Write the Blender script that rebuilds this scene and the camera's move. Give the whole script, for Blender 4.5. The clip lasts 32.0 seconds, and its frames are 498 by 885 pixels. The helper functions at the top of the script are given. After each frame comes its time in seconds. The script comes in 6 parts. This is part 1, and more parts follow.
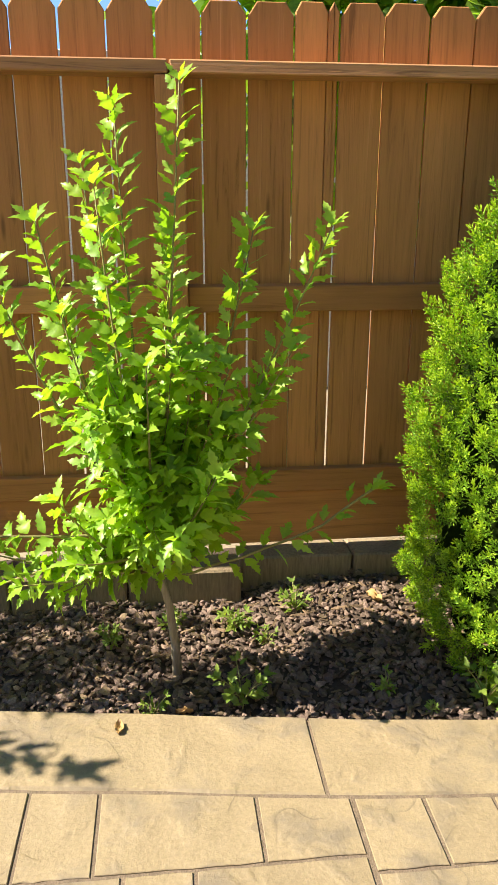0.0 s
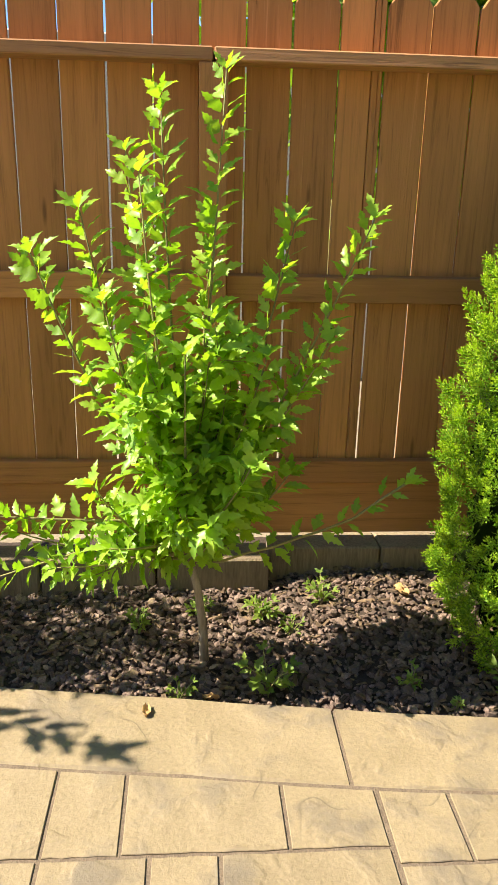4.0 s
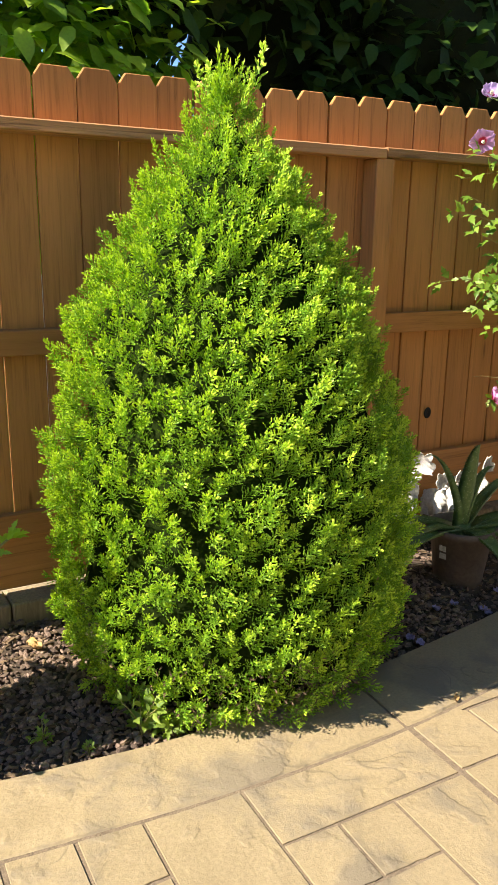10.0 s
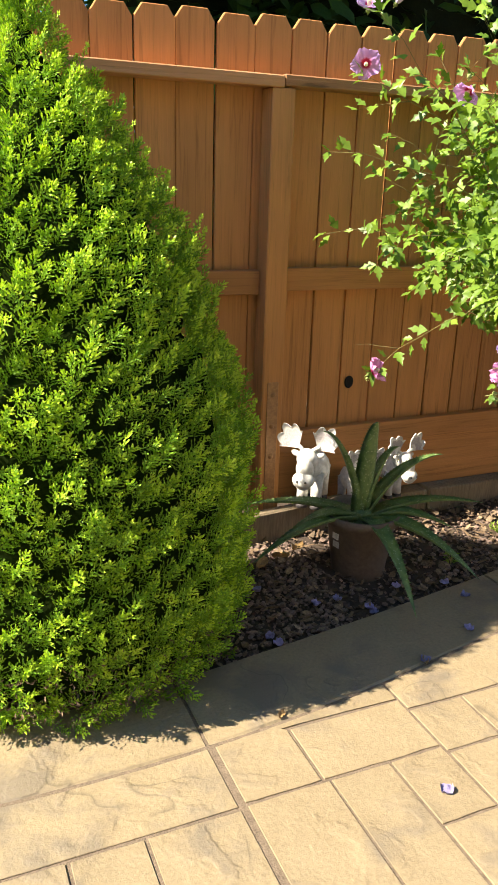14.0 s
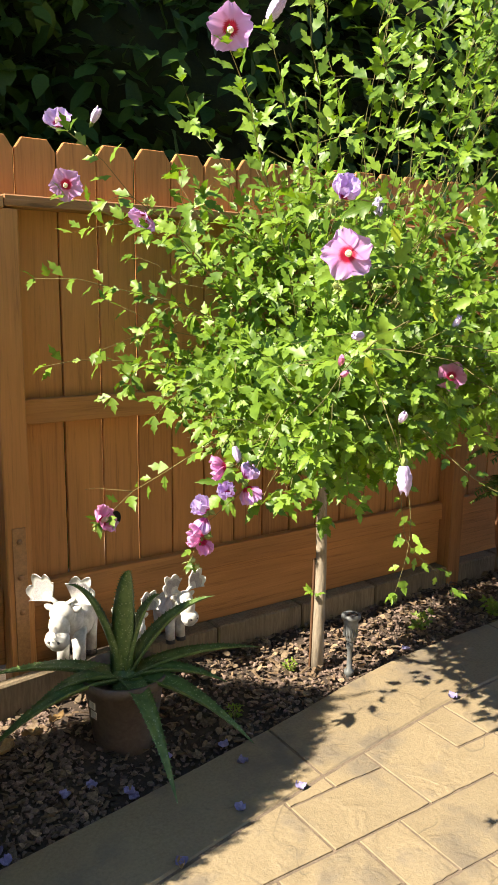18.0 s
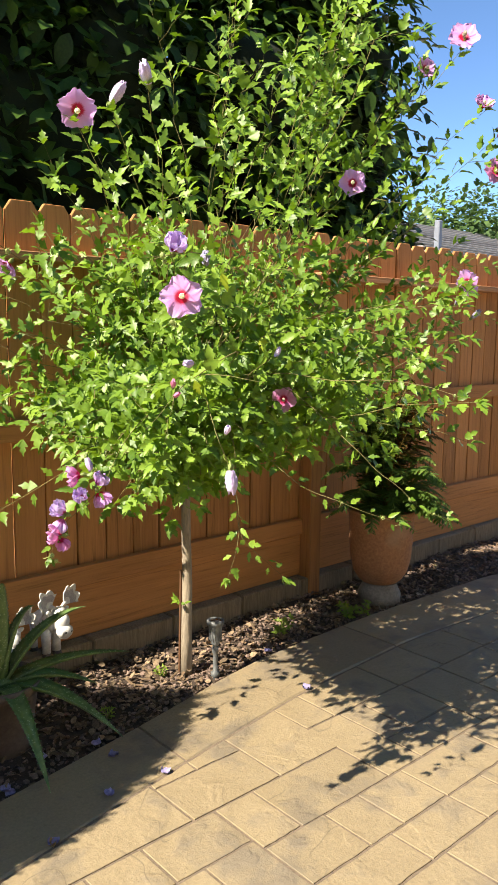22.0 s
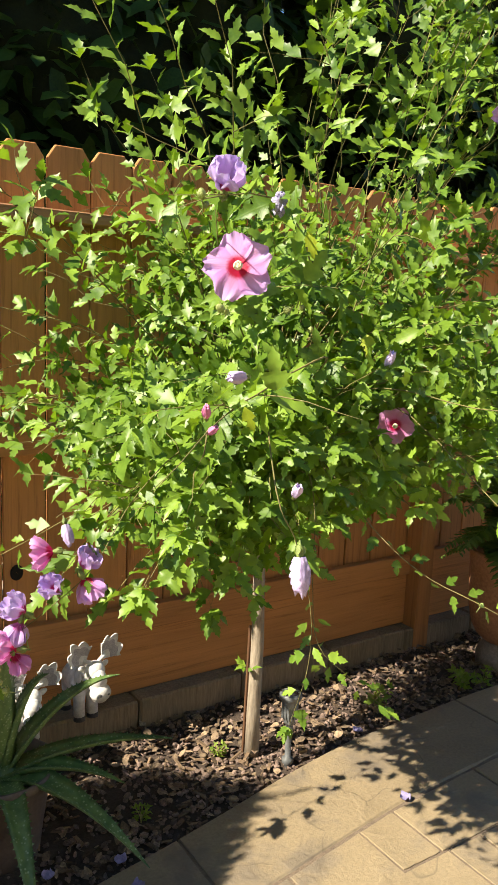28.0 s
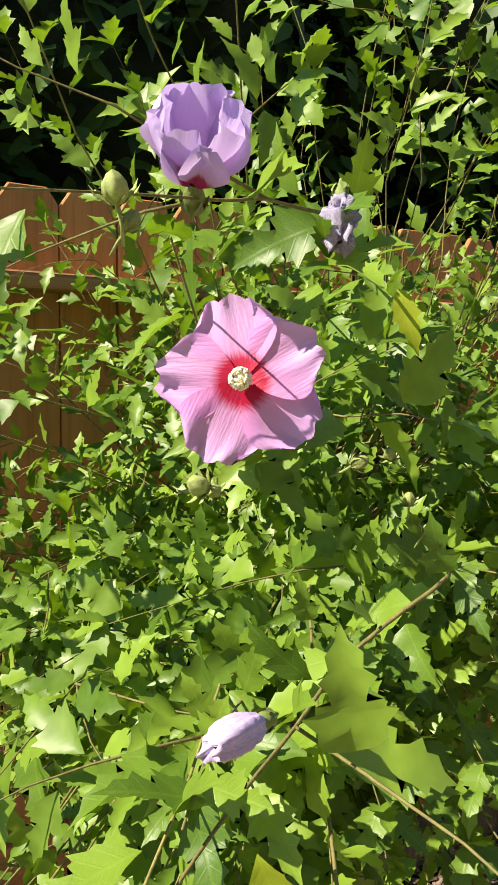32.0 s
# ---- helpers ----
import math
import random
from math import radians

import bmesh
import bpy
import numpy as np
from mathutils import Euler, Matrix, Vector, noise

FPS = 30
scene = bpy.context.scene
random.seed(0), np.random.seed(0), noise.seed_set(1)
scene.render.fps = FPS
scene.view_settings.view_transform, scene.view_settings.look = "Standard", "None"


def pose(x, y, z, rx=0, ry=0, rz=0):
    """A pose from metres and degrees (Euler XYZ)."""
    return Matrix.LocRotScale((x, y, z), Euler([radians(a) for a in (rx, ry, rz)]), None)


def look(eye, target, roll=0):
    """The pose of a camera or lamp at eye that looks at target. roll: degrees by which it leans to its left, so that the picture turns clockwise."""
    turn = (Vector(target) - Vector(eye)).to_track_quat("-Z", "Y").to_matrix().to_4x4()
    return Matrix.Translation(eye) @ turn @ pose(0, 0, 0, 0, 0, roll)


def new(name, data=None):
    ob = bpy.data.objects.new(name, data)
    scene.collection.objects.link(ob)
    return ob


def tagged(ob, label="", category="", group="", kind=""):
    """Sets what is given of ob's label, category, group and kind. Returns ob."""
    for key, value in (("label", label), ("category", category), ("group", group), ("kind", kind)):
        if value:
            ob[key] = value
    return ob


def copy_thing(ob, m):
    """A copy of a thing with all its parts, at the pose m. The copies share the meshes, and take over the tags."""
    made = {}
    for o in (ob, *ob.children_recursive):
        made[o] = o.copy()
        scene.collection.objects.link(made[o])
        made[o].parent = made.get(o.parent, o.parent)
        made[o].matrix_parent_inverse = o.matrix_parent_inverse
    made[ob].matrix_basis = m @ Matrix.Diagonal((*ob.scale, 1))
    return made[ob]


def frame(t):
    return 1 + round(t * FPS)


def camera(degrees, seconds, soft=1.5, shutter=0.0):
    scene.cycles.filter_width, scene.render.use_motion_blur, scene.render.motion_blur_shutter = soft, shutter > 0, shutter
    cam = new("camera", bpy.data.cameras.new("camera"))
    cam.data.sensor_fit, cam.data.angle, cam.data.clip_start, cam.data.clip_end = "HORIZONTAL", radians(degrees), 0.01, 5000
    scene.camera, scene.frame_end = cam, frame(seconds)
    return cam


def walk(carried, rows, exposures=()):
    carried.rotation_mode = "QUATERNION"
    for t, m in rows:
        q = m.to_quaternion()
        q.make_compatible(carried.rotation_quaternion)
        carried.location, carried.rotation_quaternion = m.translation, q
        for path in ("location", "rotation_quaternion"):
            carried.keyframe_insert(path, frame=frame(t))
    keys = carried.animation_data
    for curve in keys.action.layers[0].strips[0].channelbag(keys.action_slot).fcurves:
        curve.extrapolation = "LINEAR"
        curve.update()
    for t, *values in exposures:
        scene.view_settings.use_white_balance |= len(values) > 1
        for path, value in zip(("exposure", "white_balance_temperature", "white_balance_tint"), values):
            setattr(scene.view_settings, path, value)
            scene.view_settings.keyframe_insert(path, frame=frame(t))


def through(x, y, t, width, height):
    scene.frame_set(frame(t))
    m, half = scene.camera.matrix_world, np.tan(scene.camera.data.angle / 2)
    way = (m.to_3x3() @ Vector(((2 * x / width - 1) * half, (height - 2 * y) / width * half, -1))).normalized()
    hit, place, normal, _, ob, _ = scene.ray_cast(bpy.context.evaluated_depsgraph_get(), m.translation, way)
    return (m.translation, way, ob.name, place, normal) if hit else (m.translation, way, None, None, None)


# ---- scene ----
cam = camera(35.8, 32.0, 1.0)
METRES, EYE, TILT, LEAN, TURN = 4.0, 1.368, 0.0, 0.0, -6.2
ROWS = [
    (0.0, 0.0, 0.0, 0.0, 0.05, -17.58, -0.15),
    (0.5, 0.0032, 0.0012, -0.0004, -1.14, -17.95, 0.03),
    (1.0, 0.0076, 0.002, -0.0014, -2.37, -18.28, -0.04),
    (1.5, 0.0061, 0.0031, -0.0016, -2.96, -18.49, -0.47),
    (2.0, 0.0039, 0.0018, 0.0, -2.62, -18.54, -0.97),
    (2.5, 0.0008, 0.0003, 0.0007, -1.21, -18.43, -1.32),
    (3.0, -0.0037, 0.0013, 0.0006, 0.61, -18.44, -1.39),
    (3.5, -0.0086, 0.0001, 0.0013, 2.26, -18.52, -1.35),
    (5.5, -0.0039, -0.005, 0.0034, 1.07, -18.37, -1.36),
    (6.0, -0.0028, -0.0051, 0.0035, -1.33, -17.54, -1.23),
    (6.5, 0.0065, -0.0081, 0.0052, -6.3, -16.46, -1.04),
    (7.0, 0.0203, -0.0177, 0.0038, -14.14, -15.53, -0.75),
    (7.5, 0.0264, -0.0246, 0.0044, -20.2, -15.43, -0.18),
    (8.0, 0.0284, -0.0243, 0.0041, -22.57, -15.65, 0.12),
    (8.5, 0.0294, -0.023, 0.0063, -23.32, -15.63, -0.07),
    (9.0, 0.0319, -0.0206, 0.008, -23.47, -15.43, -0.3),
    (9.5, 0.0358, -0.0183, 0.0075, -23.05, -15.15, -0.56),
    (10.0, 0.0507, -0.0176, 0.0097, -22.23, -14.87, -0.85),
    (10.5, 0.0735, -0.0173, 0.0135, -21.04, -14.72, -1.13),
    (11.0, 0.0951, -0.0214, 0.0129, -19.92, -15.02, -1.38),
    (11.5, 0.1121, -0.0223, 0.0108, -19.16, -15.66, -1.7),
    (12.0, 0.1254, -0.0169, 0.0058, -18.69, -16.47, -2.03),
    (12.5, 0.1493, -0.0056, 0.0048, -18.26, -17.31, -2.33),
    (13.0, 0.177, 0.0018, 0.0073, -17.67, -17.83, -2.43),
    (13.5, 0.2143, 0.0018, 0.0074, -17.07, -18.24, -2.17),
    (14.0, 0.25, -0.0022, 0.0075, -16.88, -18.49, -1.68),
    (14.5, 0.2737, 0.0059, 0.0045, -17.29, -18.72, -1.03),
    (16.5, 0.3376, 0.0673, 0.0098, -19.84, -17.41, -0.26),
    (17.0, 0.3554, 0.0613, 0.0153, -20.83, -15.66, -0.7),
    (17.5, 0.3717, 0.0484, 0.0226, -23.33, -13.34, -0.91),
    (18.0, 0.376, 0.0391, 0.026, -27.15, -11.06, -0.73),
    (18.5, 0.3676, 0.0322, 0.026, -31.5, -9.26, -0.13),
    (19.0, 0.3492, 0.0279, 0.0254, -35.11, -8.54, 0.46),
    (19.5, 0.3424, 0.0161, 0.0301, -36.89, -8.1, 0.38),
    (20.0, 0.3533, -0.0056, 0.0308, -37.44, -8.02, -0.24),
    (20.5, 0.3628, -0.0294, 0.0274, -37.1, -7.79, -0.59),
    (21.0, 0.3639, -0.0396, 0.0284, -36.4, -7.95, -0.79),
    (21.5, 0.3627, -0.044, 0.0265, -35.76, -8.12, -0.79),
    (22.0, 0.3605, -0.0428, 0.0255, -35.35, -8.28, -0.61),
    (22.5, 0.3632, -0.0451, 0.0262, -34.93, -8.44, -0.45),
    (23.0, 0.3679, -0.0483, 0.0255, -34.54, -8.42, -0.38),
    (23.5, 0.3636, -0.0475, 0.0265, -34.39, -8.55, -0.4),
    (24.0, 0.366, -0.046, 0.0247, -34.0, -8.97, -0.53),
    (24.5, 0.3694, -0.0419, 0.0232, -34.0, -9.6, -0.62),
    (25.0, 0.3766, -0.0252, 0.0216, -34.19, -10.33, -0.66),
    (25.5, 0.3943, 0.0052, 0.0232, -34.14, -10.66, -0.57),
    (27.5, 0.4705, 0.0772, 0.0293, -28.29, -9.88, -2.34),
    (28.0, 0.4763, 0.1084, 0.0276, -27.06, -9.41, -2.31),
    (28.5, 0.48, 0.1499, 0.0318, -26.67, -8.91, -1.77),
    (29.0, 0.4969, 0.1716, 0.0282, -26.05, -8.33, -1.33),
    (29.5, 0.521, 0.1981, 0.0317, -25.17, -7.81, -1.12),
    (30.0, 0.5459, 0.2139, 0.0347, -24.05, -7.27, -1.02),
    (30.5, 0.555, 0.2278, 0.0378, -23.05, -6.75, -0.9),
    (31.0, 0.5554, 0.2482, 0.0431, -22.86, -6.2, -0.68),
    (31.5, 0.5573, 0.265, 0.0469, -23.9, -5.76, -0.55),
    (32.0, 0.5636, 0.2757, 0.0478, -24.5, -5.35, -0.72),
]
EXPOSURES = ((0.0, 1.34, 7700, 10), (12.0, 1.4, 7700, 10), (14.0, 1.54, 7700, 11), (16.5, 1.78, 7700, 12), (18.5, 1.36, 7700, 10), (25.0, 1.28, 7700, 10), (28.0, 1.22, 7700, 10), (30.0, 1.08, 7700, 10), (32.0, 0.97, 7700, 10))
walk(cam, [(t, pose(0, 0, EYE, TILT, LEAN, TURN) @ pose(METRES * x, METRES * y, METRES * z, 90 + pitch, roll, yaw)) for t, x, y, z, yaw, pitch, roll in ROWS], EXPOSURES)

# ---- light ----
SUN_TO = Vector((1.0, -0.04, -0.98)).normalized()
world = bpy.data.worlds.new("sky")
scene.world = world
world.use_nodes = True
wn = world.node_tree
sky = wn.nodes.new("ShaderNodeTexSky")
sky.sky_type = 'NISHITA'
sky.sun_disc = False
sky.altitude = 2500.0
sky.ozone_density = 3.0
sky.dust_density = 0.0
sky.air_density = 0.65
sky.sun_elevation = math.asin(-SUN_TO.z)
sky.sun_rotation = math.atan2(-SUN_TO.x, -SUN_TO.y)
clear = wn.nodes.new("ShaderNodeHueSaturation")
clear.inputs["Saturation"].default_value = 1.12
wn.links.new(sky.outputs[0], clear.inputs["Color"])
wn.links.new(clear.outputs[0], wn.nodes["Background"].inputs[0])
wn.nodes["Background"].inputs[1].default_value = 0.15
sun = new("sun", bpy.data.lights.new("sun", 'SUN'))
sun.data.energy = 4.85
sun.data.angle = radians(0.5)
sun.data.color = (1.0, 0.965, 0.90)
sun.matrix_world = look((0, 0, 8), Vector((0, 0, 8)) + SUN_TO)


# ---- materials ----
def nodes_of(m):
    m.use_nodes = True
    t = m.node_tree
    return t, t.nodes["Principled BSDF"]


def add(t, kind, **inputs):
    n = t.nodes.new(kind)
    for k, v in inputs.items():
        n.inputs[k.replace("_", " ")].default_value = v
    return n


def ramp(t, fac, stops):
    r = t.nodes.new("ShaderNodeValToRGB")
    while len(r.color_ramp.elements) < len(stops):
        r.color_ramp.elements.new(0.5)
    for e, (p, c) in zip(r.color_ramp.elements, stops):
        e.position, e.color = p, (*c, 1)
    t.links.new(fac, r.inputs[0])
    return r.outputs[0]


def mixed(t, fac, a, b, kind='MIX'):
    n = t.nodes.new("ShaderNodeMix")
    n.data_type, n.blend_type = 'RGBA', kind
    for v, i in ((fac, 0), (a, 6), (b, 7)):
        if hasattr(v, "links"):
            t.links.new(v, n.inputs[i])
        else:
            n.inputs[i].default_value = v if i == 0 else (*v, 1)
    return n.outputs[2]


def surface(name, dark, light, scale=8.0, rough=0.8, bump=0.3, fine=80.0, stretch=(1, 1, 1), vary=0.25, spots=None, island=False, depth=0.004, metal=0.0):
    """A mottled surface: two scales of noise, a per-piece shift of value, fine relief."""
    m = bpy.data.materials.new(name)
    t, p = nodes_of(m)
    tc = t.nodes.new("ShaderNodeTexCoord")
    mp = add(t, "ShaderNodeMapping")
    mp.inputs["Scale"].default_value = stretch
    t.links.new(tc.outputs["Object"], mp.inputs[0])
    info = t.nodes.new("ShaderNodeObjectInfo")
    geo = t.nodes.new("ShaderNodeNewGeometry")
    rnd = geo.outputs["Random Per Island"] if island else info.outputs["Random"]
    shift = t.nodes.new("ShaderNodeVectorMath")
    shift.operation = 'MULTIPLY_ADD'
    shift.inputs[1].default_value = (1, 1, 1)
    t.links.new(mp.outputs[0], shift.inputs[0])
    jump = t.nodes.new("ShaderNodeMath")
    jump.operation = 'MULTIPLY'
    jump.inputs[1].default_value = 37.0
    t.links.new(rnd, jump.inputs[0])
    t.links.new(jump.outputs[0], shift.inputs[2])
    big = add(t, "ShaderNodeTexNoise", Scale=scale, Detail=5.0, Roughness=0.6)
    small = add(t, "ShaderNodeTexNoise", Scale=fine, Detail=4.0, Roughness=0.65)
    for n in (big, small):
        t.links.new(shift.outputs[0], n.inputs["Vector"])
    c = ramp(t, big.outputs[0], [(0.3, dark), (0.7, light)])
    c = mixed(t, 0.45, c, ramp(t, small.outputs[0], [(0.3, tuple(v * 0.55 for v in dark)), (0.72, tuple(min(1, v * 1.25) for v in light))]))
    if spots:
        sp = add(t, "ShaderNodeTexNoise", Scale=scale * 0.45, Detail=3.0)
        t.links.new(shift.outputs[0], sp.inputs["Vector"])
        c = mixed(t, ramp(t, sp.outputs[0], [(0.55, (0, 0, 0)), (0.68, (0.75, 0.75, 0.75))]), c, spots)
    val = t.nodes.new("ShaderNodeMapRange")
    val.inputs["To Min"].default_value, val.inputs["To Max"].default_value = 1 - vary, 1 + vary
    t.links.new(rnd, val.inputs[0])
    hsv = t.nodes.new("ShaderNodeHueSaturation")
    t.links.new(c, hsv.inputs["Color"])
    t.links.new(val.outputs[0], hsv.inputs["Value"])
    t.links.new(hsv.outputs[0], p.inputs["Base Color"])
    p.inputs["Roughness"].default_value = rough
    p.inputs["Metallic"].default_value = metal
    b = t.nodes.new("ShaderNodeBump")
    b.inputs["Strength"].default_value, b.inputs["Distance"].default_value = bump, depth
    t.links.new(small.outputs[0], b.inputs["Height"])
    t.links.new(b.outputs[0], p.inputs["Normal"])
    return m


def painted_wood(name, base, along, worn=0.0):
    """Stained rough-sawn timber: long grain, knots, worn streaks. along: the axis of the grain."""
    m = bpy.data.materials.new(name)
    t, p = nodes_of(m)
    tc = t.nodes.new("ShaderNodeTexCoord")
    info = t.nodes.new("ShaderNodeObjectInfo")
    off = t.nodes.new("ShaderNodeVectorMath")
    off.operation = 'SCALE'
    off.inputs[0].default_value = (31, 17, 23)
    t.links.new(info.outputs["Random"], off.inputs["Scale"])
    plus = t.nodes.new("ShaderNodeVectorMath")
    t.links.new(tc.outputs["Object"], plus.inputs[0])
    t.links.new(off.outputs[0], plus.inputs[1])
    mp = add(t, "ShaderNodeMapping")
    s = [60.0, 60.0, 60.0]
    s[along] = 2.2
    mp.inputs["Scale"].default_value = s
    t.links.new(plus.outputs[0], mp.inputs[0])
    grain = add(t, "ShaderNodeTexNoise", Scale=1.0, Detail=6.0, Roughness=0.7, Distortion=0.8)
    t.links.new(mp.outputs[0], grain.inputs["Vector"])
    mp2 = add(t, "ShaderNodeMapping")
    s2 = [9.0, 9.0, 9.0]
    s2[along] = 1.6
    mp2.inputs["Scale"].default_value = s2
    t.links.new(plus.outputs[0], mp2.inputs[0])
    wide = add(t, "ShaderNodeTexNoise", Scale=1.0, Detail=4.0, Roughness=0.6)
    t.links.new(mp2.outputs[0], wide.inputs["Vector"])
    knots = add(t, "ShaderNodeTexVoronoi", Scale=1.0)
    t.links.new(mp2.outputs[0], knots.inputs["Vector"])
    d, l = tuple(v * 0.72 for v in base), tuple(v * 1.22 for v in base)
    c = ramp(t, wide.outputs[0], [(0.3, d), (0.72, l)])
    c = mixed(t, 0.5, c, ramp(t, grain.outputs[0], [(0.28, tuple(v * 0.5 for v in base)), (0.5, base), (0.8, l)]))
    c = mixed(t, ramp(t, knots.outputs["Distance"], [(0.03, (0.75, 0.75, 0.75)), (0.085, (0, 0, 0))]), c, tuple(v * 0.35 for v in base))
    if worn:
        # worn grain; the pale streaks also paint in sun glancing off raised fibres
        c = mixed(t, ramp(t, grain.outputs[0], [(0.60, (0, 0, 0)), (0.70, (worn, worn, worn))]), c, tuple(min(0.8, v * 1.3 + 0.17 * worn) for v in base))
        c = mixed(t, ramp(t, grain.outputs[0], [(0.36, (worn, worn, worn)), (0.43, (0, 0, 0))]), c, tuple(v * 0.3 for v in base))
    val = t.nodes.new("ShaderNodeMapRange")
    val.inputs["To Min"].default_value, val.inputs["To Max"].default_value = 0.80, 1.14
    t.links.new(info.outputs["Random"], val.inputs[0])
    hsv = t.nodes.new("ShaderNodeHueSaturation")
    t.links.new(c, hsv.inputs["Color"])
    t.links.new(val.outputs[0], hsv.inputs["Value"])
    t.links.new(hsv.outputs[0], p.inputs["Base Color"])
    p.inputs["Roughness"].default_value = 0.72
    p.inputs["Specular IOR Level"].default_value = 0.25
    b = t.nodes.new("ShaderNodeBump")
    b.inputs["Strength"].default_value, b.inputs["Distance"].default_value = 0.55 + 0.4 * worn, 0.003 + 0.004 * worn
    t.links.new(grain.outputs[0], b.inputs["Height"])
    t.links.new(b.outputs[0], p.inputs["Normal"])
    return m


def leafy(name, dark, light, through=0.4, gloss=0.45, island=True, shine=0.3):
    """A leaf: value and hue differ from leaf to leaf, and light comes through the blade."""
    m = bpy.data.materials.new(name)
    t, p = nodes_of(m)
    out = t.nodes["Material Output"]
    if island:
        rnd = t.nodes.new("ShaderNodeNewGeometry").outputs["Random Per Island"]
    else:
        rnd = t.nodes.new("ShaderNodeObjectInfo").outputs["Random"]
    tc = t.nodes.new("ShaderNodeTexCoord")
    n = add(t, "ShaderNodeTexNoise", Scale=90.0, Detail=3.0)
    t.links.new(tc.outputs["Object"], n.inputs["Vector"])
    mid = tuple((a + b) / 2 for a, b in zip(dark, light))
    c = ramp(t, rnd, [(0.0, dark), (0.55, mid), (1.0, light)])
    c = mixed(t, 0.22, c, ramp(t, n.outputs[0], [(0.3, dark), (0.7, light)]))
    t.links.new(c, p.inputs["Base Color"])
    p.inputs["Roughness"].default_value = gloss
    p.inputs["Specular IOR Level"].default_value = shine
    b = t.nodes.new("ShaderNodeBump")
    b.inputs["Strength"].default_value, b.inputs["Distance"].default_value = 0.12, 0.001
    t.links.new(n.outputs[0], b.inputs["Height"])
    if not island:
        xyz = t.nodes.new("ShaderNodeSeparateXYZ")
        t.links.new(tc.outputs["Object"], xyz.inputs[0])
        def calc(kind, a, k):
            q = t.nodes.new("ShaderNodeMath")
            q.operation = kind
            for i, v in enumerate((a, k)):
                if hasattr(v, "links"):
                    t.links.new(v, q.inputs[i])
                else:
                    q.inputs[i].default_value = v
            return q.outputs[0]
        ax = calc('ABSOLUTE', xyz.outputs[0], 0.0)
        rib = calc('PINGPONG', calc('SUBTRACT', calc('MULTIPLY', xyz.outputs[1], 7.0), calc('MULTIPLY', ax, 6.0)), 0.5)
        vein = mixed(t, 1.0, ramp(t, ax, [(0.008, (1, 1, 1)), (0.022, (0, 0, 0))]), ramp(t, rib, [(0.02, (0.7, 0.7, 0.7)), (0.10, (0, 0, 0))]), 'LIGHTEN')
        c = mixed(t, mixed(t, 0.08, (0, 0, 0), vein), c, tuple(min(1, v * 1.35 + 0.04) for v in light))
        t.links.new(c, p.inputs["Base Color"])
        b.inputs["Strength"].default_value, b.inputs["Distance"].default_value = 0.12, 0.003
        t.links.new(mixed(t, 0.5, rib, vein), b.inputs["Height"])
    t.links.new(b.outputs[0], p.inputs["Normal"])
    tr = t.nodes.new("ShaderNodeBsdfTranslucent")
    bright = mixed(t, 1.0, c, (1.55, 1.6, 0.6), 'MULTIPLY')
    t.links.new(bright, tr.inputs[0])
    mx = t.nodes.new("ShaderNodeMixShader")
    mx.inputs[0].default_value = through
    t.links.new(p.outputs[0], mx.inputs[1])
    t.links.new(tr.outputs[0], mx.inputs[2])
    t.links.new(mx.outputs[0], out.inputs[0])
    return m


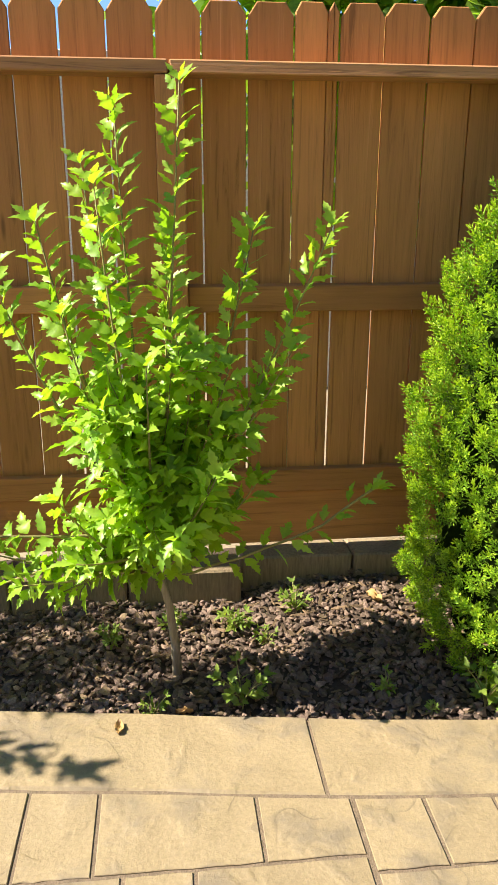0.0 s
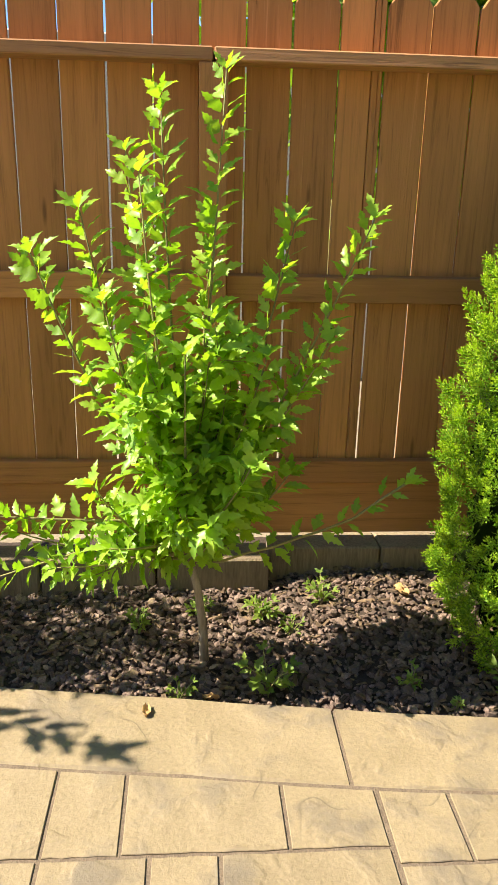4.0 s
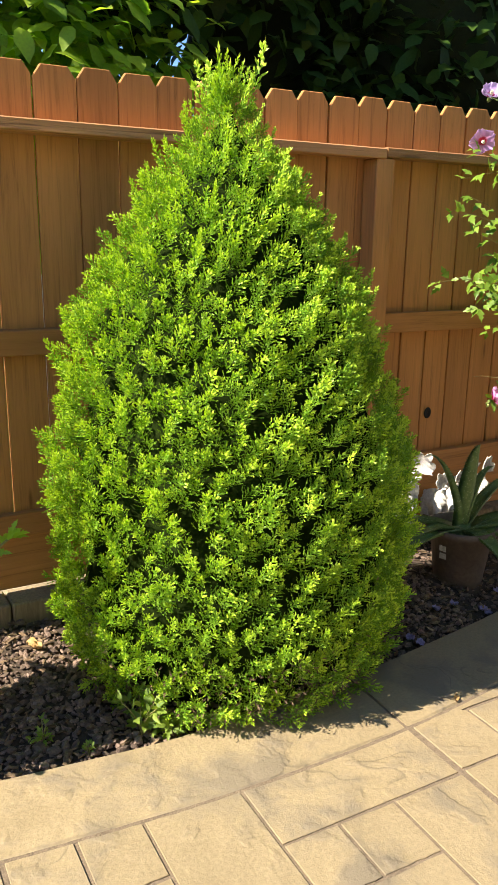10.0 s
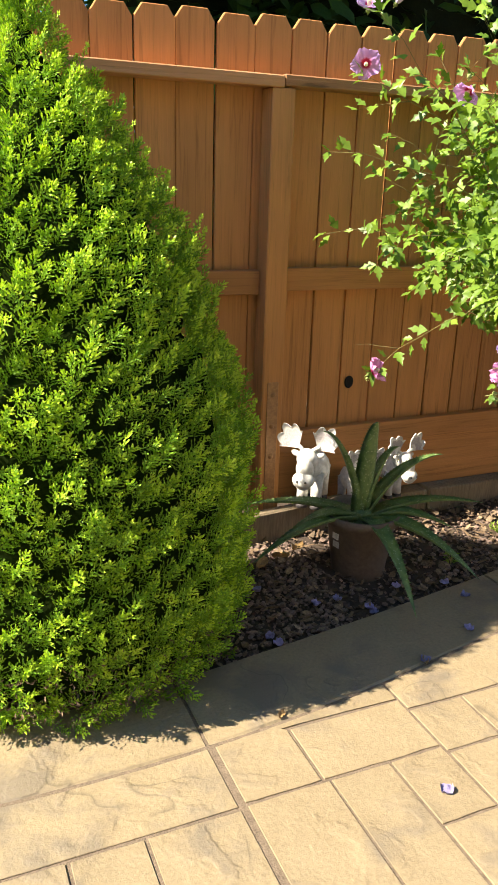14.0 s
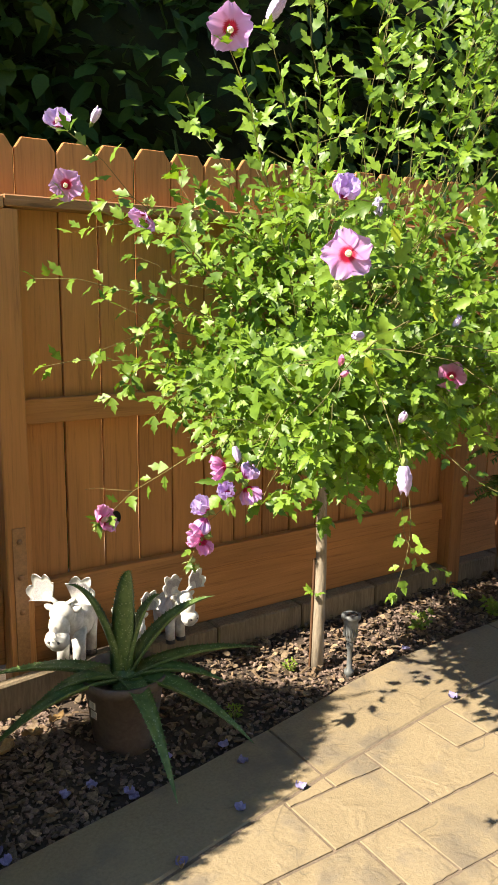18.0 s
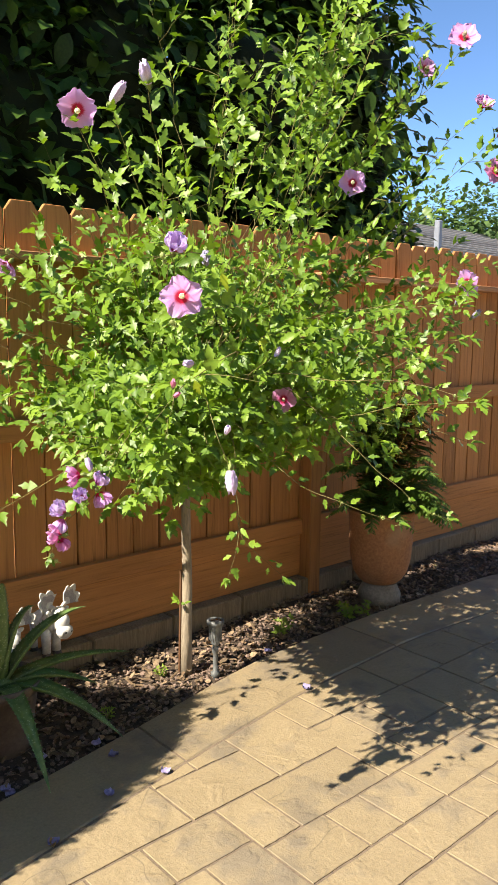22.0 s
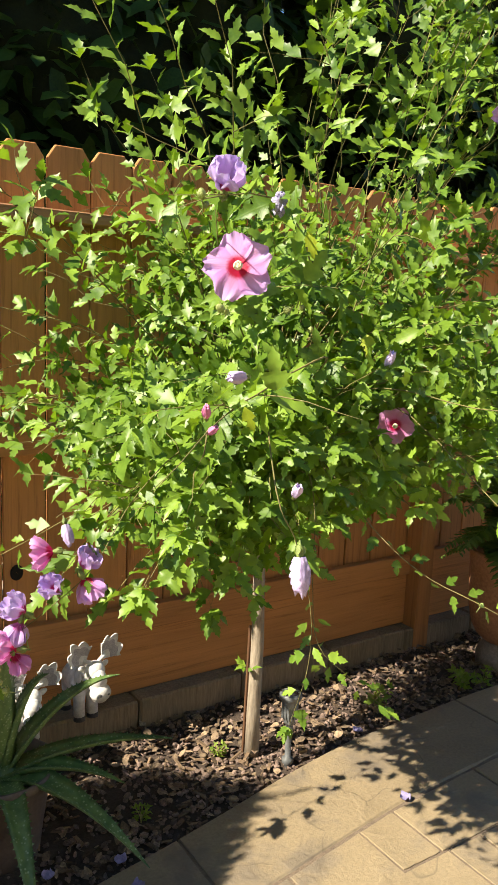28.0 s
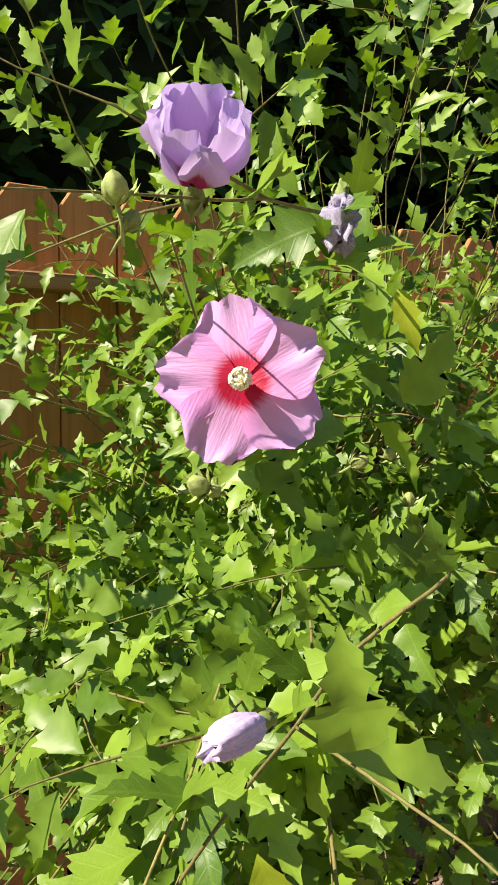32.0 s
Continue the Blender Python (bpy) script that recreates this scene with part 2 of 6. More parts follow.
def stamped(name, low, high, stain):
    """Stamped concrete: slate-like ridges, darker powder left in the hollows, edge shade painted as dark lines."""
    m = bpy.data.materials.new(name)
    t, p = nodes_of(m)
    tc = t.nodes.new("ShaderNodeTexCoord")
    vec = tc.outputs["Object"]
    big = add(t, "ShaderNodeTexNoise", Scale=3.1, Detail=5.0, Roughness=0.6)
    mid = add(t, "ShaderNodeTexNoise", Scale=3.2, Detail=2.4, Roughness=0.45, Distortion=0.25)
    chip = add(t, "ShaderNodeTexNoise", Scale=6.5, Detail=3.2, Roughness=0.55, Distortion=0.35)
    fine = add(t, "ShaderNodeTexNoise", Scale=95.0, Detail=4.0, Roughness=0.7)
    mask = add(t, "ShaderNodeTexNoise", Scale=3.9, Detail=2.0)
    for n in (big, mid, chip, fine, mask):
        t.links.new(vec, n.inputs["Vector"])
    ridge = ramp(t, mid.outputs[0], [(0.490, (0, 0, 0)), (0.50, (1, 1, 1)), (0.503, (0, 0, 0))])
    ridge2 = ramp(t, chip.outputs[0], [(0.56, (0, 0, 0)), (0.585, (0.35, 0.35, 0.35)), (0.59, (0, 0, 0))])
    where = ramp(t, mask.outputs[0], [(0.52, (0, 0, 0)), (0.60, (1, 1, 1))])
    line = mixed(t, 1.0, mixed(t, 1.0, ridge, ridge2, 'LIGHTEN'), where, 'MULTIPLY')
    c = ramp(t, big.outputs[0], [(0.3, low), (0.7, high)])
    c = mixed(t, 0.4, c, ramp(t, fine.outputs[0], [(0.3, tuple(v * 0.66 for v in low)), (0.7, tuple(v * 1.15 for v in high))]))
    patch = ramp(t, mixed(t, 0.4, big.outputs[0], chip.outputs[0]), [(0.50, (0, 0, 0)), (0.60, (0.85, 0.85, 0.85))])
    c = mixed(t, patch, c, stain)
    # dark lines that paint shade along the chipped edges
    c = mixed(t, mixed(t, 0.5, (0, 0, 0), line), c, tuple(v * 0.45 for v in stain))
    info = t.nodes.new("ShaderNodeObjectInfo")
    val = t.nodes.new("ShaderNodeMapRange")
    val.inputs["To Min"].default_value, val.inputs["To Max"].default_value = 0.94, 1.06
    t.links.new(info.outputs["Random"], val.inputs[0])
    hsv = t.nodes.new("ShaderNodeHueSaturation")
    t.links.new(c, hsv.inputs["Color"])
    t.links.new(val.outputs[0], hsv.inputs["Value"])
    t.links.new(hsv.outputs[0], p.inputs["Base Color"])
    p.inputs["Roughness"].default_value = 0.68
    steps = mixed(t, 0.4, ramp(t, mid.outputs[0], [(0.36, (0, 0, 0)), (0.47, (0.35, 0.35, 0.35)), (0.53, (0.7, 0.7, 0.7)), (0.7, (1, 1, 1))]), ramp(t, chip.outputs[0], [(0.40, (0, 0, 0)), (0.55, (0.4, 0.4, 0.4)), (0.60, (0.85, 0.85, 0.85)), (0.7, (1, 1, 1))]))
    relief = mixed(t, 0.2, steps, fine.outputs[0])
    b = t.nodes.new("ShaderNodeBump")
    b.inputs["Strength"].default_value, b.inputs["Distance"].default_value = 0.7, 0.016
    t.links.new(relief, b.inputs["Height"])
    t.links.new(b.outputs[0], p.inputs["Normal"])
    return m


FENCE = (0.53, 0.240, 0.086)
M_PICKET = painted_wood("stained_picket", FENCE, 2, 0.16)
M_RAIL = painted_wood("stained_rail", FENCE, 0, 0.2)
M_WORN_RAIL = painted_wood("worn_rail", (0.50, 0.25, 0.115), 0, 0.6)
M_WORN_PICKET = painted_wood("worn_picket", FENCE, 2, 0.45)
M_BLOCK = surface("retaining_block", (0.16, 0.118, 0.072), (0.31, 0.24, 0.155), 9, 0.95, 0.9, 110, (1, 1, 0.12), 0.12)
M_CONCRETE = stamped("stamped_concrete", (0.25, 0.192, 0.113), (0.33, 0.259, 0.158), (0.18, 0.148, 0.108))
M_JOINT = surface("joint_grit", (0.10, 0.074, 0.052), (0.22, 0.165, 0.115), 30, 0.95, 0.8, 200)
M_SOIL = surface("bed_soil", (0.045, 0.03, 0.022), (0.10, 0.07, 0.05), 18, 0.95, 0.9, 160)
M_ROCK = surface("lava_rock", (0.095, 0.064, 0.051), (0.28, 0.198, 0.158), 30, 0.9, 0.7, 200, vary=0.45, island=True)
M_ROCK_ONE = surface("lava_rock_single", (0.095, 0.064, 0.051), (0.28, 0.198, 0.158), 30, 0.9, 0.7, 200, vary=0.45)
M_LITTER = surface("bark_litter", (0.07, 0.044, 0.028), (0.20, 0.135, 0.08), 25, 0.9, 0.5, 150, vary=0.5, island=True)
M_FLAKE = surface("dry_flake", (0.085, 0.056, 0.034), (0.32, 0.23, 0.145), 30, 0.85, 0.4, 120, vary=0.5, island=True)
M_DIRT = surface("outer_ground", (0.20, 0.16, 0.11), (0.34, 0.28, 0.2), 4, 0.95, 0.5, 60)
M_BARK = surface("pale_bark", (0.22, 0.175, 0.125), (0.44, 0.37, 0.28), 20, 0.85, 0.6, 120, (1, 1, 0.2))
M_TWIG = surface("twig", (0.13, 0.115, 0.035), (0.30, 0.26, 0.085), 30, 0.8, 0.4, 150)
M_GREENTWIG = surface("green_twig", (0.16, 0.16, 0.05), (0.33, 0.30, 0.11), 30, 0.7, 0.4, 150)
M_HIB = leafy("hibiscus_leaf", (0.056, 0.132, 0.015), (0.25, 0.39, 0.05), 0.28, 0.42, True, 0.38)
M_HIB_ONE = leafy("hibiscus_leaf_single", (0.056, 0.132, 0.015), (0.25, 0.39, 0.05), 0.28, 0.42, False, 0.38)
M_YOUNG = leafy("young_leaf", (0.17, 0.36, 0.035), (0.41, 0.60, 0.08), 0.45, 0.40, True, 0.5)
M_YOUNG_ONE = leafy("young_leaf_single", (0.17, 0.36, 0.035), (0.41, 0.60, 0.08), 0.45, 0.40, False, 0.5)
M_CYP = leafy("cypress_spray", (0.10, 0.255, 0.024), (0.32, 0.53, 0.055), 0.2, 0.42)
# young yellow-green tips, made lighter still to paint in the sun on them
M_CYP_TIP = leafy("cypress_spray_lit_tip", (0.38, 0.58, 0.055), (0.58, 0.75, 0.10), 0.22, 0.42)
# near-black colour that paints the shade in the gaps between cypress plumes
M_CORE = surface("cypress_shade_core", (0.006, 0.012, 0.003), (0.020, 0.034, 0.008), 25, 1.0, 0.5, 90)
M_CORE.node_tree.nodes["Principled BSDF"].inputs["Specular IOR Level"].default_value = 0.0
# near-black colour that paints the deep shade behind the hedge leaves
M_HEDGE_CORE = surface("hedge_shade_core", (0.006, 0.012, 0.004), (0.016, 0.028, 0.008), 25, 1.0, 0.5, 90)
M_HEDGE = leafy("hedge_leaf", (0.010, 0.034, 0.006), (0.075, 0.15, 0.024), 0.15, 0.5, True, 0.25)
# far brighter than the hedge leaf: sun on the left end is in the colour
M_LAUREL_SUNLIT = leafy("laurel_leaf_sunlit", (0.09, 0.22, 0.03), (0.40, 0.56, 0.085), 0.6, 0.4, True, 0.5)
M_FAR = leafy("far_leaf", (0.03, 0.07, 0.02), (0.09, 0.15, 0.04), 0.2, 0.6)


# ---- mesh helpers ----
def mesh_of(name, verts, faces, mat, smooth=False):
    me = bpy.data.meshes.new(name)
    me.from_pydata([tuple(v) for v in verts], [], [tuple(f) for f in faces])
    if mat:
        me.materials.append(mat)
    if smooth:
        me.polygons.foreach_set("use_smooth", [True] * len(me.polygons))
    me.update()
    return me


def part(name, data, mat=None, parent=None, label="", m=None, kind=""):
    """One mesh object, from a bmesh or a mesh, under a thing or under a part."""
    if isinstance(data, bmesh.types.BMesh):
        me = bpy.data.meshes.new(name)
        data.to_mesh(me)
        data.free()
        if mat:
            me.materials.append(mat)
    else:
        me = data
    ob = new(name, me)
    if m is not None:
        ob.matrix_basis = m
    if parent:
        ob.parent = parent
    return tagged(ob, label, "", "", kind)


def thing(name, at, label, category, group="", kind=""):
    ob = new(name)
    ob.location = at
    ob.empty_display_size = 0.1
    return tagged(ob, label, category, group, kind)


def box(x0, x1, y0, y1, z0, z1, bevel=0.004, jitter=0.0):
    bm = bmesh.new()
    bmesh.ops.create_cube(bm, size=1.0)
    for v in bm.verts:
        v.co = Vector((x0 if v.co.x < 0 else x1, y0 if v.co.y < 0 else y1, z0 if v.co.z < 0 else z1))
        if jitter:
            v.co += Vector([random.uniform(-jitter, jitter) for _ in range(3)])
    if bevel:
        bmesh.ops.bevel(bm, geom=list(bm.edges), offset=bevel, segments=1, affect='EDGES')
    return bm


def prism(outline, z0, z1, inset=0.0, drop=0.0):
    """An upright prism over a counter-clockwise outline, its top edge chamfered by inset and drop."""
    n = len(outline)
    cx, cy = sum(p[0] for p in outline) / n, sum(p[1] for p in outline) / n
    def shrink(p):
        d = Vector((cx - p[0], cy - p[1]))
        k = min(0.45, inset * 1.5 / max(d.length, 1e-6))
        return p[0] + d.x * k, p[1] + d.y * k
    vs = [(x, y, z0) for x, y in outline] + [(x, y, z1 - drop) for x, y in outline] + [(*shrink(p), z1) for p in outline]
    fs = [[i, (i + 1) % n, n + (i + 1) % n, n + i] for i in range(n)]
    fs += [[n + i, n + (i + 1) % n, 2 * n + (i + 1) % n, 2 * n + i] for i in range(n)]
    fs.append(list(range(2 * n, 3 * n)))
    return vs, fs


def tube(points, radii, sides=6, close=True):
    """A bent, tapered tube along points."""
    vs, fs = [], []
    pts = [Vector(p) for p in points]
    for i, p in enumerate(pts):
        d = (pts[min(i + 1, len(pts) - 1)] - pts[max(i - 1, 0)]).normalized()
        a = d.orthogonal().normalized() if abs(d.z) > 0.95 else d.cross(Vector((0, 0, 1))).normalized()
        b = d.cross(a)
        for k in range(sides):
            w = 2 * math.pi * k / sides
            vs.append(p + radii[i] * (math.cos(w) * a + math.sin(w) * b))
    for i in range(len(pts) - 1):
        for k in range(sides):
            q = (k + 1) % sides
            fs.append((i * sides + k, i * sides + q, (i + 1) * sides + q, (i + 1) * sides + k))
    if close:
        fs.append(tuple(range(sides))[::-1])
        fs.append(tuple((len(pts) - 1) * sides + k for k in range(sides)))
    return vs, fs


def lathe(profile, sides=28):
    """A turned solid from (radius, height) pairs."""
    vs, fs = [], []
    for r, z in profile:
        for k in range(sides):
            w = 2 * math.pi * k / sides
            vs.append((r * math.cos(w), r * math.sin(w), z))
    for i in range(len(profile) - 1):
        for k in range(sides):
            q = (k + 1) % sides
            fs.append((i * sides + k, i * sides + q, (i + 1) * sides + q, (i + 1) * sides + k))
    return vs, fs


class Heap:
    """Many small pieces gathered into one mesh."""
    def __init__(self):
        self.v, self.f, self.n = [], [], 0

    def put(self, vs, fs):
        self.v.extend(vs)
        self.f.extend([tuple(i + self.n for i in f) for f in fs])
        self.n += len(vs)

    def stamp(self, shape, mats):
        base = np.array(shape[0])
        for m in mats:
            a = np.array(m)
            self.put([tuple(r) for r in base @ a[:3, :3].T + a[:3, 3]], shape[1])

    def mesh(self, name, mat, smooth=False):
        return mesh_of(name, self.v, self.f, mat, smooth)


def frame_of(p, along, normal, size, wide=1.0):
    """A matrix whose y runs along, whose z is near normal."""
    y = Vector(along).normalized()
    x = y.cross(Vector(normal))
    x = x.normalized() if x.length > 1e-4 else y.orthogonal().normalized()
    z = x.cross(y)
    m = Matrix((x * size * wide, y * size, z * size)).transposed().to_4x4()
    m.translation = p
    return m


def lobed_leaf(half, fold=0.25, curl=0.25, side=1.0):
    """A leaf of length 1 along y from half of its outline, folded at the midrib, arched and curled down."""
    n = len(half)
    mids = [i / (n - 1) for i in range(n)]
    def lift(x, y):
        return (x, y, fold * abs(x) - curl * y * y - 0.5 * x * x + 0.13 * math.sin(11 * y) * abs(x))
    vs, fs = [lift(0, y) for y in mids], []
    for s in (side, -1):
        for x, y in half[1:-1]:
            vs.append(lift(s * x, y))
    for o, flip in ((n, False), (2 * n - 2, True)):
        for i in range(n - 1):
            f = [i] + ([o + i - 1] if i > 0 else []) + ([o + i] if i + 1 < n - 1 else []) + [i + 1]
            fs.append(tuple(f[::-1]) if flip else tuple(f))
    return vs, fs


LEAF_LOBED = [(0, 0), (0.09, 0.09), (0.19, 0.19), (0.29, 0.29), (0.28, 0.35), (0.39, 0.50), (0.27, 0.47), (0.25, 0.52), (0.14, 0.50), (0.17, 0.60), (0.24, 0.69), (0.14, 0.73), (0.15, 0.83), (0.06, 0.88), (0, 1.0)]
LEAF_NARROW = [(0, 0), (0.09, 0.12), (0.18, 0.27), (0.16, 0.34), (0.22, 0.46), (0.13, 0.50), (0.17, 0.63), (0.10, 0.67), (0.11, 0.79), (0.04, 0.87), (0, 1.0)]
LEAF_BROAD = [(0, 0), (0.11, 0.06), (0.24, 0.13), (0.34, 0.22), (0.33, 0.30), (0.48, 0.42), (0.34, 0.43), (0.33, 0.50), (0.17, 0.47), (0.20, 0.58), (0.29, 0.68), (0.17, 0.72), (0.19, 0.82), (0.07, 0.88), (0, 1.0)]
LEAF_OVAL = [(0, 0), (0.2, 0.2), (0.27, 0.45), (0.18, 0.75), (0, 1.0)]
LEAF_LOBED, LEAF_BROAD = [[(x * 0.72, y) for x, y in half] for half in (LEAF_LOBED, LEAF_BROAD)]
HIB_SHAPES = [lobed_leaf(LEAF_LOBED, 0.35, 0.25), lobed_leaf(LEAF_NARROW, 0.6, 0.35), lobed_leaf(LEAF_BROAD, 0.25, 0.15, 0.85), lobed_leaf(LEAF_LOBED, 0.15, 0.05, 1.1), lobed_leaf(LEAF_BROAD, 0.55, 0.4)]
LEAF_PLAIN = [(0, 0), (0.13, 0.16), (0.31, 0.44), (0.13, 0.48), (0.20, 0.68), (0.08, 0.78), (0, 1.0)]
BACK_SHAPES = [lobed_leaf(LEAF_PLAIN, 0.35, 0.25), lobed_leaf(LEAF_PLAIN, 0.6, 0.35), lobed_leaf(LEAF_PLAIN, 0.2, 0.1, 0.85)]
OVAL = lobed_leaf(LEAF_OVAL, 0.3, 0.2)

# ---- ground, bed edge and patio ----
EDGE_X = (-3.0, -0.5, -0.02, 0.34, 0.88, 1.25, 1.6, 2.07, 2.4, 2.9, 3.6, 4.4, 5.35, 6.2, 9.0)
EDGE_IN = (2.25, 1.90, 1.835, 1.78, 1.715, 1.715, 1.745, 1.815, 1.87, 1.96, 2.115, 2.15, 2.12, 2.05, 1.75)
EDGE_OUT = (1.95, 1.585, 1.528, 1.475, 1.428, 1.42, 1.432, 1.485, 1.555, 1.65, 1.755, 1.80, 1.72, 1.62, 1.32)
FENCE_Y = 2.66


def bed_edge(x):
    return float(np.mean([np.interp(x + d, EDGE_X, EDGE_IN) for d in (-0.12, 0, 0.12)]))


def band_edge(x):
    return float(np.mean([np.interp(x + d, EDGE_X, EDGE_OUT) for d in (-0.12, 0, 0.12)]))


ground = tagged(part("ground", mesh_of("ground", [(-400, -400, -0.09), (400, -400, -0.09), (400, 400, -0.09), (-400, 400, -0.09)], [(0, 1, 2, 3)], M_DIRT)), "dry pale earth round the garden", "ground", "", "structure")


def bed_sheet():
    vs, fs, nx, ny = [], [], 300, 40
    for i in range(nx + 1):
        x = -3 + 12 * i / nx
        y0 = bed_edge(x) - 0.03
        for j in range(ny + 1):
            y = y0 + (FENCE_Y + 0.2 - y0) * j / ny
            z = -0.045 + 0.035 * noise.noise((x * 2.2, y * 2.2, 1)) + 0.012 * noise.noise((x * 14, y * 14, 5)) + 0.05 * (j / ny) + mound(x, y)
            vs.append((x, y, z))
    for i in range(nx):
        for j in range(ny):
            a = i * (ny + 1) + j
            fs.append((a, a + ny + 1, a + ny + 2, a + 1))
    return mesh_of("soil", vs, fs, M_SOIL, True)


def mound(x, y):
    return 0.055 * math.exp(-((x - 2.475) ** 2 + (y - 2.2) ** 2) / 0.075)


bed = tagged(part("planting_bed", bed_sheet()), "dark brown soil of the planting bed along the fence", "soil", "", "structure")


def bed_z(x, y):
    y0 = bed_edge(x) - 0.03
    return -0.045 + 0.035 * noise.noise((x * 2.2, y * 2.2, 1)) + 0.012 * noise.noise((x * 14, y * 14, 5)) + 0.05 * (y - y0) / (FENCE_Y + 0.2 - y0) + mound(x, y)


patio = tagged(part("patio", mesh_of("patio_base", [(-3.4, 0.15, -0.004), (8.9, 0.15, -0.004)] + [(x, bed_edge(x) - 0.012, -0.004) for x in np.linspace(8.9, -3.4, 60)], [tuple(range(62))], M_JOINT)), "tan stamped concrete patio with stone pattern and sandy joints", "patio", "", "structure")

part("patio_field", mesh_of("patio_field", [(-8, -6, -0.0032), (12, -6, -0.0032), (12, 0.2, -0.0032), (-8, 0.2, -0.0032), (-3.4, 0.2, -0.0032), (-3.4, 2.6, -0.0032), (-8, 2.6, -0.0032), (8.9, 0.2, -0.0032), (12, 2.6, -0.0032), (8.9, 2.6, -0.0032)], [(0, 1, 2, 7, 4, 3), (3, 4, 5, 6), (7, 2, 8, 9)], M_CONCRETE), None, patio)

BAND_CUTS = (-3.4, -2.25, -0.95, 0.355, 1.585, 2.905, 4.25, 5.6, 6.9, 8.2)
for a, b in zip(BAND_CUTS, BAND_CUTS[1:]):
    xs = np.linspace(a + 0.006, b - 0.006, 14)
    vs, fs = [], []
    rings = 9
    for x in xs:
        yi, yo = bed_edge(x), band_edge(x) + 0.006
        for k in range(rings):
            u = k / (rings - 1)
            z = 0.0 + 0.004 * noise.noise((x * 5, u * 3, 9)) - (0.007 if k in (0, rings - 1) else 0)
            uu = (0.0, 0.03, 0.18, 0.34, 0.5, 0.66, 0.82, 0.97, 1.0)[k]
            vs.append((x, yi + (yo - yi) * uu, z))
        vs.append((x, yi, -0.09))
        vs.append((x, yo, -0.05))
    st = rings + 2
    for i in range(len(xs) - 1):
        p, q = i * st, (i + 1) * st
        for k in range(rings - 1):
            fs.append((p + k, p + k + 1, q + k + 1, q + k))
        fs.append((p + rings, p, q, q + rings))
        fs.append((p + rings - 1, p + rings + 1, q + rings + 1, q + rings - 1))
    for o in (0, (len(xs) - 1) * st):
        fs.append((o + rings, *range(o, o + rings), o + rings + 1))
    part("border_slab", mesh_of("border_slab", vs, fs, M_CONCRETE), None, patio)

# stones of the patio: x from, x to, y from, y to (9: up to the border)
STONES_A = [(-0.75, -0.36, 1.3, 9), (-0.36, -0.19, 1.3, 9), (-0.19, 0.182, 1.3, 9), (0.182, 0.408, 1.3, 9), (-0.75, -0.36, 1.06, 1.3), (-0.36, -0.125, 1.06, 1.3), (-0.125, 0.027, 1.06, 1.3), (0.027, 0.408, 1.06, 1.3),
            (-0.75, -0.2, 0.8, 1.06), (-0.2, 0.408, 0.8, 1.06), (0.412, 0.58, 1.252, 9), (0.58, 0.746, 1.252, 9), (0.746, 1.015, 1.067, 9), (1.015, 1.585, 1.212, 9), (0.412, 0.746, 1.03, 1.252), (1.015, 1.176, 1.022, 1.212),
            (1.176, 1.35, 1.022, 1.212), (1.35, 1.585, 0.8, 1.212), (0.746, 1.015, 0.8, 1.067), (0.412, 0.746, 0.8, 1.03), (1.015, 1.35, 0.8, 1.022)]
STONES_B = [(1.597, 1.81, 1.22, 1.428), (1.81, 2.165, 1.22, 1.428), (1.597, 2.165, 1.428, 9), (1.597, 1.826, 0.8, 1.22), (1.826, 2.0, 0.8, 1.22), (2.0, 2.165, 0.995, 1.22), (2.0, 2.345, 0.8, 0.995),
            (2.165, 2.725, 1.378, 9), (2.165, 2.345, 1.195, 1.378), (2.345, 2.53, 1.195, 1.378), (2.165, 2.345, 0.995, 1.195), (2.345, 2.62, 0.8, 1.195), (2.53, 2.8, 1.195, 1.378), (2.62, 2.8, 0.8, 1.195),
            (2.725, 2.9, 1.588, 9), (2.9, 3.09, 1.588, 9), (2.725, 3.09, 1.378, 1.588), (3.09, 3.378, 1.378, 9)]
STONES_C = [(2.8, 2.956, 1.147, 1.378), (2.956, 3.365, 1.142, 1.378), (2.8, 3.045, 0.952, 1.147), (3.045, 3.2, 0.952, 1.142), (3.2, 3.42, 0.952, 1.142), (2.8, 3.13, 0.8, 0.952), (3.13, 3.42, 0.8, 0.952),
            (3.378, 3.53, 1.535, 9), (3.53, 3.93, 1.535, 9), (3.93, 4.25, 1.535, 9), (4.25, 4.58, 1.535, 9), (4.58, 5.0, 1.535, 9), (3.365, 3.55, 1.142, 1.535), (3.55, 3.68, 1.3, 1.535), (3.55, 3.94, 1.142, 1.3),
            (3.68, 3.94, 1.3, 1.535), (3.94, 4.2, 1.142, 1.535), (4.2, 4.56, 1.33, 1.535), (4.2, 4.56, 1.142, 1.33), (3.42, 3.8, 0.95, 1.142), (3.42, 3.6, 0.8, 0.95), (3.6, 3.8, 0.8, 0.95), (3.8, 4.2, 0.8, 1.142), (4.2, 4.56, 0.8, 1.142)]


